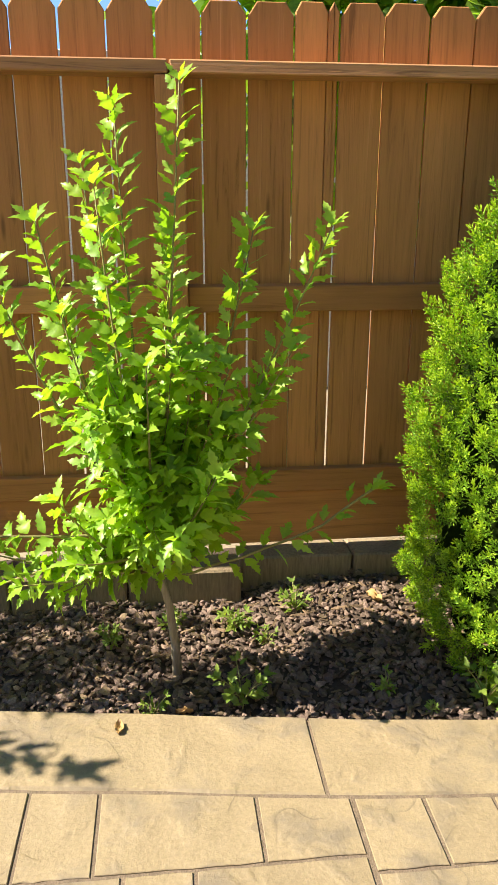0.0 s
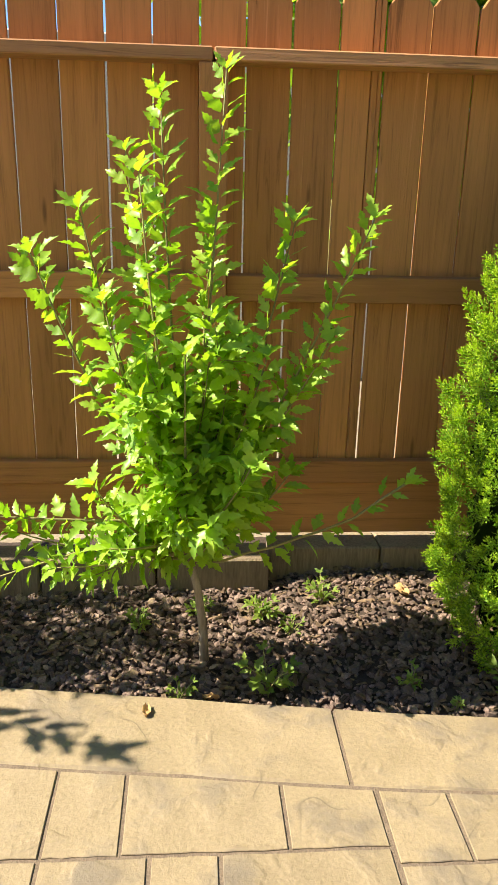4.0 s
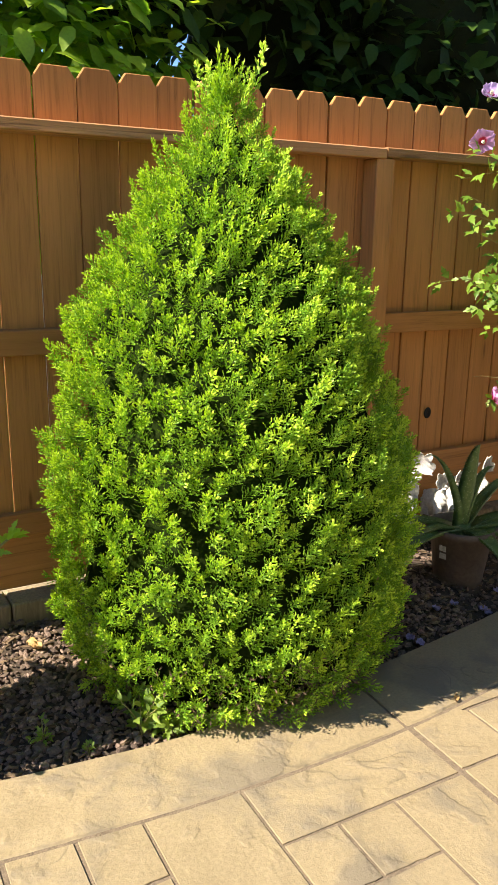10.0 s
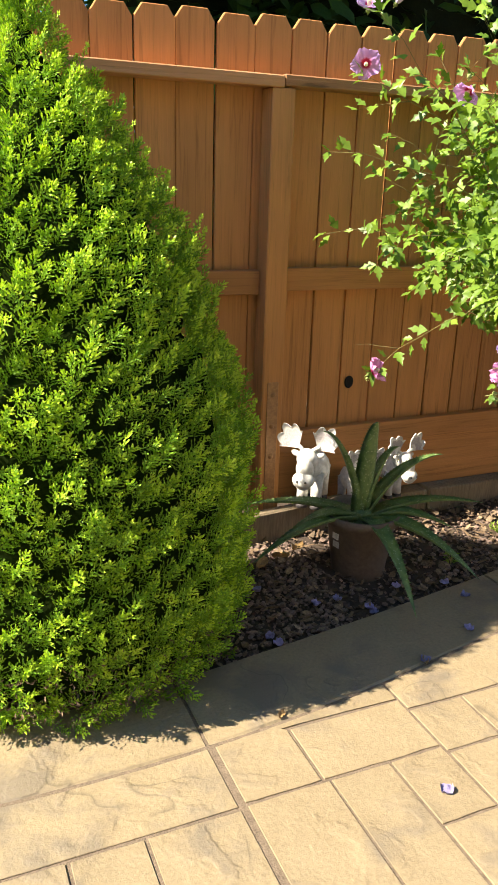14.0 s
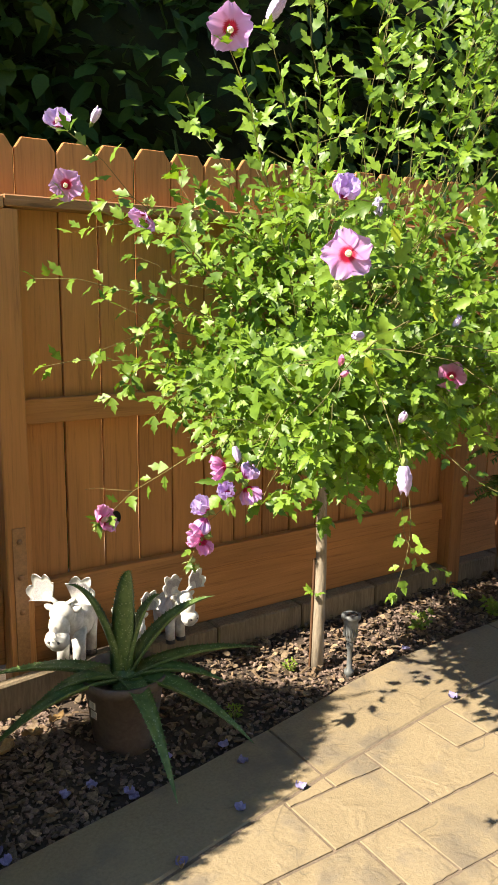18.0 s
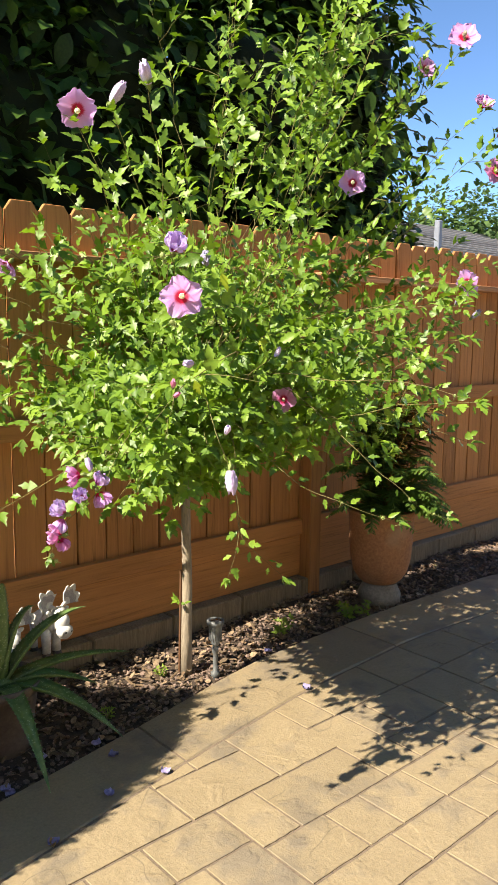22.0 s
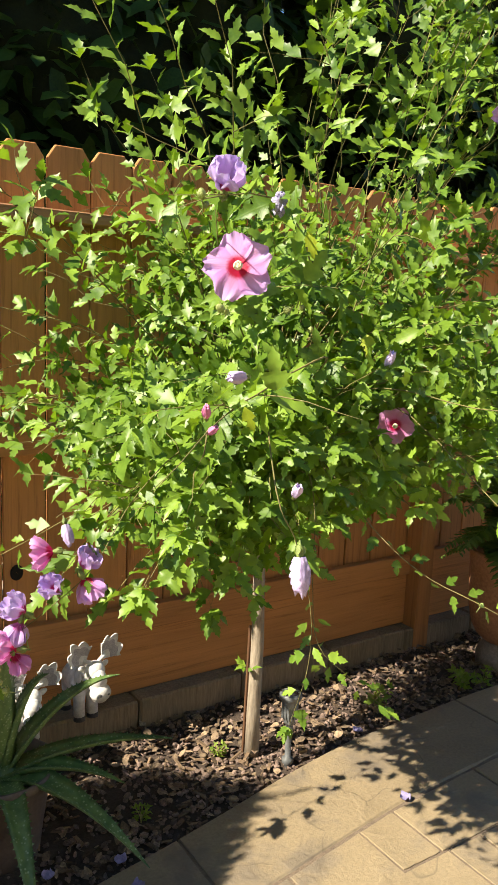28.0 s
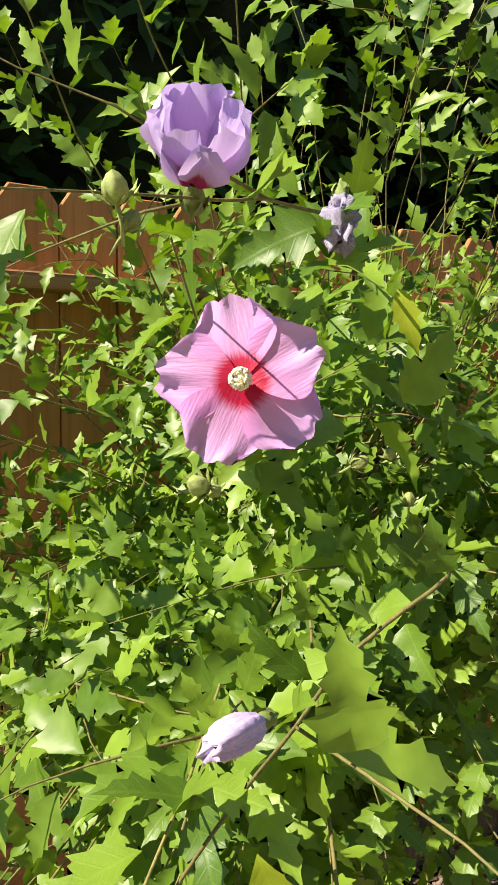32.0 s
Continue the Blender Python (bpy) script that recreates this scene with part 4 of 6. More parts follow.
    part("dry_sprays", mesh_of("dry_sprays", pts, [(4 * i, 4 * i + 1, 4 * i + 2, 4 * i + 3) for i in range(len(items))], M_LITTER), None, cypress, "brown dead sprays near the ground", kind="stuff")


build_cypress()

# flowering hibiscus standard
STEMS = [[(3.3, 2.15, 1.1), (3.0, 1.6, 1.32), (2.80, 1.28, 1.41), (2.70, 1.24, 1.39), (2.659, 1.235, 1.372), (2.60, 1.20, 1.358), (2.553, 1.175, 1.347), (2.504, 1.15, 1.329), (2.46, 1.12, 1.312), (2.41, 1.1, 1.277), (2.375, 1.1, 1.25)],
         [(3.3, 2.1, 1.3), (3.0, 1.6, 1.55), (2.743, 1.33, 1.652), (2.631, 1.27, 1.664), (2.579, 1.25, 1.656), (2.504, 1.21, 1.643), (2.42, 1.18, 1.63)]]

HANGING = [[(3.2, 2.0, 1.15), (2.95, 1.6, 1.26), (2.617, 1.4, 1.257), (2.465, 1.33, 1.187), (2.369, 1.28, 1.092), (2.288, 1.27, 1.038), (2.242, 1.265, 1.007), (2.219, 1.265, 0.945)],
           [(3.3, 2.0, 1.2), (3.15, 1.5, 1.3), (3.116, 1.15, 1.149), (3.163, 1.08, 1.07), (3.167, 1.0, 1.032), (3.196, 0.94, 0.974), (3.246, 0.887, 0.95)],
           [(3.2, 2.0, 1.15), (2.95, 1.5, 1.2), (2.895, 1.25, 1.108), (2.932, 1.15, 1.039), (2.962, 1.05, 1.013), (2.997, 0.98, 0.989), (3.064, 0.917, 0.96)],
           [(3.3, 2.0, 1.25), (3.05, 1.4, 1.34), (2.981, 1.1, 1.337), (3.012, 0.95, 1.345), (3.046, 0.85, 1.336), (3.053, 0.77, 1.32), (3.08, 0.70, 1.296)],
           [(3.3, 2.0, 1.3), (3.28, 1.5, 1.5), (3.285, 1.2, 1.543), (3.374, 1.1, 1.578), (3.47, 1.05, 1.665), (3.61, 1.0, 1.671)],
           [(3.4, 2.0, 1.3), (3.42, 1.5, 1.5), (3.454, 1.2, 1.547), (3.587, 1.1, 1.55), (3.676, 1.05, 1.516), (3.715, 1.0, 1.48)],
           [(3.2, 2.0, 1.2), (2.75, 1.4, 1.36), (2.573, 1.1, 1.232), (2.609, 1.1, 1.16), (2.633, 1.1, 1.101), (2.652, 1.1, 1.013), (2.647, 1.1, 0.934), (2.617, 1.1, 0.853)],
           [(3.2, 2.0, 1.15), (2.9, 1.5, 1.22), (2.802, 1.3, 1.159), (2.771, 1.25, 1.012), (2.767, 1.22, 0.909), (2.833, 1.2, 0.837), (2.906, 1.184, 0.768)]]


def through_points(ps, n=4):
    out = []
    for i in range(len(ps) - 1):
        a, b, c, d = ps[max(i - 1, 0)], ps[i], ps[i + 1], ps[min(i + 2, len(ps) - 1)]
        for k in range(n):
            u = k / n
            out.append(0.5 * (2 * b + (c - a) * u + (2 * a - 5 * b + 4 * c - d) * u * u + (3 * b - a - 3 * c + d) * u ** 3))
    return out + [ps[-1]]


HIB = Vector((3.355, 2.255, -0.02))
hibiscus = thing("flowering_hibiscus_tree", (0, 0, 0), "hibiscus tree on a bare trunk with mauve flowers", "tree")


def build_hibiscus():
    r = random.Random(21)
    vs, fs = tube([HIB + Vector(o) for o in ((0, 0, -0.05), (0.0, 0, 0.15), (0.005, 0.0, 0.4), (-0.005, -0.005, 0.65), (-0.01, -0.01, 0.95), (0.0, -0.02, 1.2))], [0.027, 0.024, 0.022, 0.02, 0.019, 0.015], 10)
    part("trunk", mesh_of("trunk", vs, fs, M_BARK, True), None, hibiscus)
    top = HIB + Vector((-0.01, -0.02, 0.88))
    branches = []
    keyed = [(2.61, 1.30, 1.53), (2.54, 1.24, 1.63), (3.15, 1.48, 1.23), (2.28, 2.07, 1.72), (2.26, 1.53, 1.60), (2.34, 1.29, 1.11), (2.31, 1.30, 1.06), (2.43, 1.48, 1.98), (3.57, 1.57, 1.96), (3.9, 1.36, 2.46), (3.84, 1.48, 2.38),
             (2.5, 1.14, 1.36), (2.66, 1.26, 1.63), (2.9, 1.24, 1.40), (2.45, 1.1, 1.34), (3.92, 1.3, 1.63), (4.23, 1.4, 2.07), (4.25, 1.4, 2.24), (4.14, 1.4, 2.31), (3.2, 0.78, 1.29), 
             (2.29, 1.9, 0.85), (2.55, 1.5, 2.03), (2.66, 1.5, 2.12), (2.2, 2.1, 1.5), (2.25, 2.2, 1.25), (4.3, 1.6, 1.5), (4.4, 1.8, 1.2), (2.25, 1.95, 1.86), (3.9, 1.5, 1.2), (4.1, 1.6, 1.35), (3.8, 1.2, 1.45), (4.0, 1.3, 1.05), (3.6, 1.2, 1.2), (4.2, 1.5, 1.75), (3.7, 1.15, 1.6), (3.5, 1.1, 1.4)]
    for p in keyed:
        p = Vector(p)
        a = top + Vector((r.uniform(-0.02, 0.02), r.uniform(-0.02, 0.02), r.uniform(-0.05, 0.35)))
        branches.append((shoot(a, p, r, 0.16 + 0.25 * max(0, 1.2 - p.z), 11, 0.015), 0.0045))
    branches.append((shoot(HIB + Vector((-0.01, 0, 0.30)), HIB + Vector((-0.09, -0.06, 0.36)), r, 0.01, 6, 0.002), 0.0024))
    for stem in STEMS:
        branches.append((through_points([Vector(p) for p in stem]), 0.0034))
    for stem in HANGING:
        branches.append((through_points([Vector(p) for p in stem]), 0.0024))
    k = 0
    while k < 215:
        d = Vector((r.gauss(0, 1), r.gauss(0, 1), r.gauss(0, 1))).normalized() * r.uniform(0.6, 1.0)
        p = Vector((3.28, 1.88, 1.62)) + Vector((d.x * 1.08, d.y * 0.78, d.z * 1.05))
        if p.y > FENCE_Y - 0.1 or p.z < 1.0 or p.y < 1.15 or (p.z < 1.15 and p.y < 1.35):
            continue
        if (p.x < 2.95 and p.z > 1.65 and r.random() < 0.85) or (p.z > 1.85 and r.random() < 0.6) or (p.x > 3.45 and r.random() < 0.35) or (p.x < 3.15 and p.y < 1.8 and p.z > 1.45 and r.random() < 0.7):
            k += 1
            continue
        a = top + Vector((r.uniform(-0.03, 0.03), r.uniform(-0.03, 0.03), r.uniform(-0.03, 0.5)))
        branches.append((shoot(a, p, r, 0.12, 9, 0.02), r.uniform(0.0022, 0.0047)))
        k += 1
    for k in range(24):
        p = (r.uniform(2.72, 3.35), r.uniform(1.22, 1.36), r.uniform(1.12, 1.5))
        branches.append((shoot(top + Vector((0, 0, r.uniform(0, 0.4))), p, r, 0.14, 10, 0.015), 0.0038))
    for k in range(26):
        p = (r.uniform(2.55, 3.25), r.uniform(1.5, 1.95), r.uniform(1.0, 1.12))
        branches.append((shoot(top + Vector((0, 0, r.uniform(0, 0.12))), p, r, 0.14, 10, 0.015), 0.0038))
    for k in range(85):
        p = (r.uniform(2.7, 4.1), r.uniform(2.2, 2.5), r.uniform(1.0, 2.0))
        branches.append((shoot(top + Vector((0, 0, r.uniform(0, 0.5))), p, r, 0.1, 10, 0.015), 0.0038))
    for k in range(20):
        p = (r.uniform(2.36, 2.8), r.uniform(1.62, 1.9), r.uniform(1.03, 1.25))
        branches.append((shoot(top + Vector((0, 0, r.uniform(0, 0.15))), p, r, 0.16, 10, 0.015), 0.0038))
    for k in range(26):
        p = (r.uniform(2.42, 2.9), r.uniform(1.32, 1.7), r.uniform(1.05, 1.32))
        branches.append((shoot(top + Vector((0, 0, r.uniform(0, 0.2))), p, r, 0.2, 10, 0.015), 0.0038))
    for k in range(16):
        p = (r.uniform(2.5, 2.85), r.uniform(1.20, 1.50), r.uniform(1.06, 1.18))
        branches.append((shoot(top + Vector((0, 0, r.uniform(0, 0.2))), p, r, 0.22, 10, 0.015), 0.0038))
    for k in range(20):
        x, y = r.uniform(3.15, 4.05), r.uniform(1.5, 2.3)
        a = Vector((3.3, 2.1, 1.6)).lerp(Vector((x, y, 1.7)), 0.5)
        branches.append((shoot(a, (x + r.uniform(-0.25, 0.25), y, r.uniform(2.3, 3.0)), r, 0.1, 9, 0.03), 0.0028))
    for k in range(13):
        p = (r.uniform(2.38, 2.64), r.uniform(1.22, 1.34), r.uniform(1.0, 1.2))
        branches.append((shoot(top + Vector((0, 0, r.uniform(0, 0.2))), p, r, 0.2, 10, 0.015), 0.0045))
    # likewise drop branches whose tips would shade that paving
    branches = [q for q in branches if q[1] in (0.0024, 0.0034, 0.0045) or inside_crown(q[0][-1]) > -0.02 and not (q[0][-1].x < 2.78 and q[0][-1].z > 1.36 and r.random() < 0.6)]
    branches += sprays(branches, r, 2, 0.5, 0.95, 0.2, 0.6)
    bush("hibiscus", hibiscus, branches, r, lambda p: p.y < 1.42 and p.x < 2.95 and p.z > 1.0, (M_HIB, M_HIB_ONE), M_TWIG, 0.34, 0.0265, 0.072, 0.049, 0.15, 0.95, 0.0042)


build_hibiscus()

# tall hedge behind the fence
laurel = thing("laurel_bush", (0, 0, 0), "broadleaf laurel with glossy green leaves behind the fence", "bush")
hedge = thing("tall_hedge", (3.2, 3.6, 0), "tall dark green broadleaf hedge behind the fence", "hedge")


def build_hedge():
    r = random.Random(8)
    heap, core, lit = Heap(), Heap(), Heap()
    lumps = []
    for k in range(150):
        x = r.uniform(0.2, 6.15)
        z = r.uniform((1.7 if k % 2 else 2.3) if x < 1.5 else 2.25 if x < 2.3 else 0.5, (2.2 if k % 2 else 2.9) if x < 1.5 else float(np.interp(x, (1.5, 4.8, 5.6, 6.15), (3.8, 4.2, 3.5, 2.3))))
        lumps.append((Vector((x, r.uniform(3.45, 4.0), z)), r.uniform(0.45, 0.65)))
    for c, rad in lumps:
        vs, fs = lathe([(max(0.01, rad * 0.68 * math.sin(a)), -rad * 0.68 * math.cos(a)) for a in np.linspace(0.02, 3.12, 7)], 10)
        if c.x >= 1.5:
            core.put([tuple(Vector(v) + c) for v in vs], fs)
        for k in range(290 if c.x >= 1.5 else 120):
            d = Vector((r.gauss(0, 1), r.gauss(-0.5, 1), r.gauss(0.25, 1))).normalized()
            if d.y > 0.45 and d.z < 0.2:
                continue
            p = c + d * rad * r.uniform(0.78, 1.14)
            if p.y < FENCE_Y + 0.25:
                continue
            # lumps at the left end get the leaf colour painted as sunlit
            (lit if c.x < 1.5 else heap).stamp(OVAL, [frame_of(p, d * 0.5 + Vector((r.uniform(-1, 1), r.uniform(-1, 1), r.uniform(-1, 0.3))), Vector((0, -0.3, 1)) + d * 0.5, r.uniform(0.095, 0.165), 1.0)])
    for x in (0.6, 1.5, 2.6, 3.6, 4.6, 5.3, 6.2):
        part("stem", mesh_of("stem", *tube([(x, 3.7, -0.12), (x + 0.05, 3.72, 1.2), (x - 0.03, 3.7, 2.6)], [0.06, 0.05, 0.035], 8), M_TWIG, True), None, hedge)
    # dark lumps put in as the hedge's inner shade
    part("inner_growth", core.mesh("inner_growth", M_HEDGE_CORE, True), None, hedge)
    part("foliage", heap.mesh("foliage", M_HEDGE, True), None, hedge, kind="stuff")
    part("foliage", lit.mesh("foliage", M_LAUREL_SUNLIT, True), None, laurel, kind="stuff")
    part("stem", mesh_of("stem", *tube([(0.9, 3.75, -0.12), (0.95, 3.7, 1.3), (0.85, 3.7, 2.7)], [0.06, 0.05, 0.03], 8), M_TWIG, True), None, laurel)
    hedge.location = (0, 0, 0)


build_hedge()


# ---- flowers of the hibiscus ----
def petal_material(name, inner, mid, outer):
    m = bpy.data.materials.new(name)
    t, p = nodes_of(m)
    tc = t.nodes.new("ShaderNodeTexCoord")
    sep = t.nodes.new("ShaderNodeVectorMath")
    sep.operation = 'MULTIPLY'
    sep.inputs[1].default_value = (1, 1, 1)
    t.links.new(tc.outputs["Object"], sep.inputs[0])
    ln = t.nodes.new("ShaderNodeVectorMath")
    ln.operation = 'LENGTH'
    t.links.new(sep.outputs[0], ln.inputs[0])
    veins = add(t, "ShaderNodeTexNoise", Scale=6.0, Detail=2.0)
    mp = add(t, "ShaderNodeMapping")
    mp.inputs["Scale"].default_value = (6, 0.6, 1)
    t.links.new(tc.outputs["Object"], mp.inputs[0])
    t.links.new(mp.outputs[0], veins.inputs["Vector"])
    wob = t.nodes.new("ShaderNodeMath")
    wob.operation = 'MULTIPLY_ADD'
    wob.inputs[1].default_value = 0.2
    t.links.new(veins.outputs[0], wob.inputs[0])
    t.links.new(ln.outputs["Value"], wob.inputs[2])
    c = ramp(t, wob.outputs[0], [(0.19, inner), (0.37, inner), (0.49, mid), (0.97, outer)])
    t.links.new(c, p.inputs["Base Color"])
    p.inputs["Roughness"].default_value = 0.55
    b = t.nodes.new("ShaderNodeBump")
    b.inputs["Strength"].default_value, b.inputs["Distance"].default_value = 0.12, 0.02
    t.links.new(veins.outputs[0], b.inputs["Height"])
    t.links.new(b.outputs[0], p.inputs["Normal"])
    tr = t.nodes.new("ShaderNodeBsdfTranslucent")
    t.links.new(c, tr.inputs[0])
    mx = t.nodes.new("ShaderNodeMixShader")
    mx.inputs[0].default_value = 0.35
    t.links.new(p.outputs[0], mx.inputs[1])
    t.links.new(tr.outputs[0], mx.inputs[2])
    t.links.new(mx.outputs[0], t.nodes["Material Output"].inputs[0])
    return m


M_PINK = petal_material("pink_petal", (0.55, 0.008, 0.06), (0.76, 0.33, 0.66), (0.72, 0.41, 0.80))
M_LILAC = petal_material("lilac_petal", (0.40, 0.02, 0.14), (0.63, 0.42, 0.74), (0.62, 0.48, 0.80))
M_ORCHID = petal_material("orchid_petal", (0.50, 0.08, 0.30), (0.68, 0.40, 0.74), (0.66, 0.48, 0.82))
M_ROSE = petal_material("rose_petal", (0.55, 0.01, 0.10), (0.75, 0.22, 0.54), (0.78, 0.36, 0.68))
M_STAMEN = surface("stamen", (0.80, 0.70, 0.44), (0.9, 0.84, 0.64), 40, 0.8, 0.4, 200)
M_CALYX = surface("calyx", (0.13, 0.19, 0.04), (0.26, 0.33, 0.09), 30, 0.6, 0.3, 120)
M_WILTED = surface("wilted_petal", (0.16, 0.13, 0.26), (0.58, 0.54, 0.70), 45, 0.8, 0.6, 120)
M_BUDLILAC = surface("closed_petal", (0.46, 0.33, 0.62), (0.70, 0.58, 0.85), 9, 0.6, 0.15, 40, (1, 1, 0.2))
M_BUDPINK = surface("closed_pink_petal", (0.50, 0.10, 0.25), (0.72, 0.25, 0.42), 9, 0.6, 0.15, 40, (1, 1, 0.2))


def petal_mesh(name, mat, open_, r, ruffle=0.06):
    """A petal of length 1 that leans out from the axis z; open_: 1 flat, 0 upright."""
    nu, nv = 11, 15
    vs, fs = [], []
    ph = r.uniform(0, 6)
    for i in range(nu):
        u = i / (nu - 1)
        w = 0.07 + 0.46 * math.sin(math.pi * 0.78 * u ** 0.9)
        for j in range(nv):
            v = 2 * j / (nv - 1) - 1
            rad = u * (1 - (0.24 * abs(v) ** 3.6 + 0.035 * math.cos(v * 8 + ph) + 0.012 * math.sin(v * 21 + ph)) * u)
            a = open_ * 1.35 + 0.12 * math.sin(u * 3)
            x = w * v
            y = 0.05 + rad * math.sin(a)
            z = rad * math.cos(a) + 0.12 * v * v * u - 0.22 * open_ * u * u
            k = ruffle * u * u * (math.sin(v * 6 + ph) + 0.6 * math.sin(v * 11 + 2 * ph))
            vs.append((x, y - k * math.cos(a), z + k * math.sin(a) + 0.035 * v))
    for i in range(nu - 1):
        for j in range(nv - 1):
            a = i * nv + j
            fs.append((a, a + 1, a + nv + 1, a + nv))
    return mesh_of(name, vs, fs, mat, True)


def calyx_mesh():
    h = Heap()
    h.put(*lathe([(0.005, -0.55), (0.03, -0.52), (0.04, -0.42), (0.11, -0.34), (0.13, -0.2), (0.07, -0.02)], 10))
    for k in range(5):
        w = k * 1.2566
        d = Vector((math.cos(w), math.sin(w), 0))
        h.stamp(OVAL, [frame_of(d * 0.09 + Vector((0, 0, -0.4)), d * 0.4 + Vector((0, 0, 0.7)), d, 0.24, 1.0)])
    return h.mesh("calyx", M_CALYX, True)


CALYX = calyx_mesh()


def stamen_mesh():
    r = random.Random(2)
    h = Heap()
    h.put(*lathe([(0.05, 0.0), (0.055, 0.1), (0.09, 0.18), (0.10, 0.34), (0.08, 0.45), (0.03, 0.5), (0.001, 0.505)], 12))
    ball = lathe([(0.002, -1), (0.7, -0.7), (1, 0), (0.7, 0.7), (0.002, 1)], 6)
    for k in range(240):
        w, z = r.uniform(0, 6.28), r.uniform(0.12, 0.52)
        rad = 0.125 * (1 - 0.5 * abs(z - 0.34) / 0.25)
        p = Vector((math.cos(w) * rad, math.sin(w) * rad, z))
        h.put([tuple(Vector(v) * 0.022 + p) for v in ball[0]], ball[1])
    return h.mesh("stamen", M_STAMEN, True)


STAMEN = stamen_mesh()
FLOWER_R = random.Random(77)


def facing(at, toward, size, spin=0.0):
    m = Vector(toward).to_track_quat('Z', 'Y').to_matrix().to_4x4() @ Matrix.Rotation(spin, 4, 'Z') @ Matrix.Scale(size, 4)
    m.translation = at
    return m


def flower(at, toward, size, mat, open_=1.0, label="", spin=0.3):
    f = part("flower", CALYX, None, hibiscus, label, facing(at, toward, size, spin))
    for k in range(5):
        me = petal_mesh("petal", mat, open_ * FLOWER_R.uniform(0.93, 1.07), FLOWER_R, 0.065 if open_ > 0.7 else 0.09)
        part("petal", me, None, f, m=Matrix.Rotation(k * 1.2566 + FLOWER_R.uniform(-0.08, 0.08), 4, 'Z'))
    if open_ > 0.35:
        part("stamen", STAMEN, None, f, "cream stamen column")


def bud_mesh(name, mat, seed, ragged=0.12):
    """Five petals rolled round each other, with creases and a torn mouth."""
    r = random.Random(seed)
    vs, fs = [], []
    rows, sides = 16, 30
    ph = [r.uniform(-0.5, 0.5) for _ in range(5)]
    for i in range(rows):
        u = i / (rows - 1)
        rad = 0.055 + 0.20 * math.sin(math.pi * min(1, 0.12 + u * 0.74)) ** 0.8
        for k in range(sides):
            w = 2 * math.pi * k / sides
            fold = (5 * k / sides + 0.9 * u) % 1.0
            crease = 0.30 * fold ** 2 - 0.12 + 0.05 * math.sin(w * 9 + u * 5 + ph[0] * 9)
            rr = rad * (1 + crease + ragged * 0.5 * noise.noise((math.cos(w) * 2.6 + seed, math.sin(w) * 2.6, u * 5)))
            lip = (0.10 * math.sin(w * 2.5 + ph[1] * 6) + 0.05 * math.sin(w * 7)) if i == rows - 1 else 0
            vs.append((rr * math.cos(w + 0.8 * u), rr * math.sin(w + 0.8 * u), u + lip))
    n = len(vs)
    for k in range(sides):
        w = 2 * math.pi * k / sides
        vs.append((0.05 * math.cos(w), 0.05 * math.sin(w), 0.86))
    for i in range(rows):
        for k in range(sides):
            q = (k + 1) % sides
            fs.append((i * sides + k, i * sides + q, (i + 1) * sides + q, (i + 1) * sides + k))
    return mesh_of(name, vs, fs, mat, True)


def closed_flower(at, toward, size, mat, label, ragged=0.12):
    f = part("closed_flower", CALYX, None, hibiscus, label, facing(at, toward, size * 0.9))
    part("rolled_petals", bud_mesh("rolled_petals", mat, round(at[0] * 1000), ragged), None, f, m=Matrix.Translation((0, 0, -0.1)))


flower((2.612, 1.285, 1.552), (-0.56, -0.82, 0.10), 0.0545, M_PINK, 1.0, "mauve pink flower with a crimson eye", 0.25)
flower((2.552, 1.235, 1.660), (-0.28, -0.72, 0.63), 0.049, M_LILAC, 0.27, "half-open lilac flower", 0.1)
flower((3.150, 1.46, 1.25), (-0.7, -0.75, -0.02), 0.042, M_ROSE, 0.95, "small mauve flower with a dark eye", 0.8)
flower((2.285, 2.06, 1.748), (-0.45, -0.75, -0.3), 0.046, M_PINK, 0.9, "mauve pink flower", 0.5)
flower((2.262, 1.53, 1.628), (-0.75, -0.1, -0.65), 0.040, M_PINK, 0.6, "drooping pink flower", 0.9)
flower((2.43, 1.47, 2.01), (-0.45, -0.7, -0.45), 0.050, M_PINK, 0.85, "large pink flower with a crimson eye", 0.0)
flower((3.57, 1.56, 1.99), (-0.7, -0.7, 0.0), 0.050, M_PINK, 0.85, "mauve pink flower", 0.4)
flower((3.90, 1.35, 2.50), (-0.6, -0.6, 0.4), 0.058, M_PINK, 0.85, "mauve pink flower against the sky", 0.7)
flower((3.84, 1.47, 2.41), (-0.2, -0.9, 0.2), 0.044, M_PINK, 0.7, "mauve flower", 0.2)
flower((3.92, 1.30, 1.65), (-0.3, -0.9, 0.2), 0.050, M_PINK, 0.9, "mauve flower", 0.3)
flower((4.235, 1.40, 2.10), (-0.5, -0.8, 0.1), 0.052, M_ROSE, 0.9, "pink flower", 0.1)
flower((4.26, 1.40, 2.26), (0.1, -0.9, -0.2), 0.060, M_PINK, 0.8, "mauve flower", 0.4)
flower((4.15, 1.42, 2.33), (-0.3, -0.6, 0.6), 0.050, M_PINK, 0.55, "half-open pink flower", 0.9)
flower((2.245, 2.00, 1.88), (-0.3, -0.6, 0.6), 0.047, M_LILAC, 0.5, "half-open mauve flower", 0.9)
flower((2.305, 1.275, 1.128), (-0.75, 0.35, -0.1), 0.037, M_ROSE, 0.42, "pink flower in a hanging cluster", 0.2)
flower((2.310, 1.270, 1.070), (-0.45, -0.35, 0.45), 0.035, M_LILAC, 0.22, "lilac flower in a hanging cluster", 0.6)
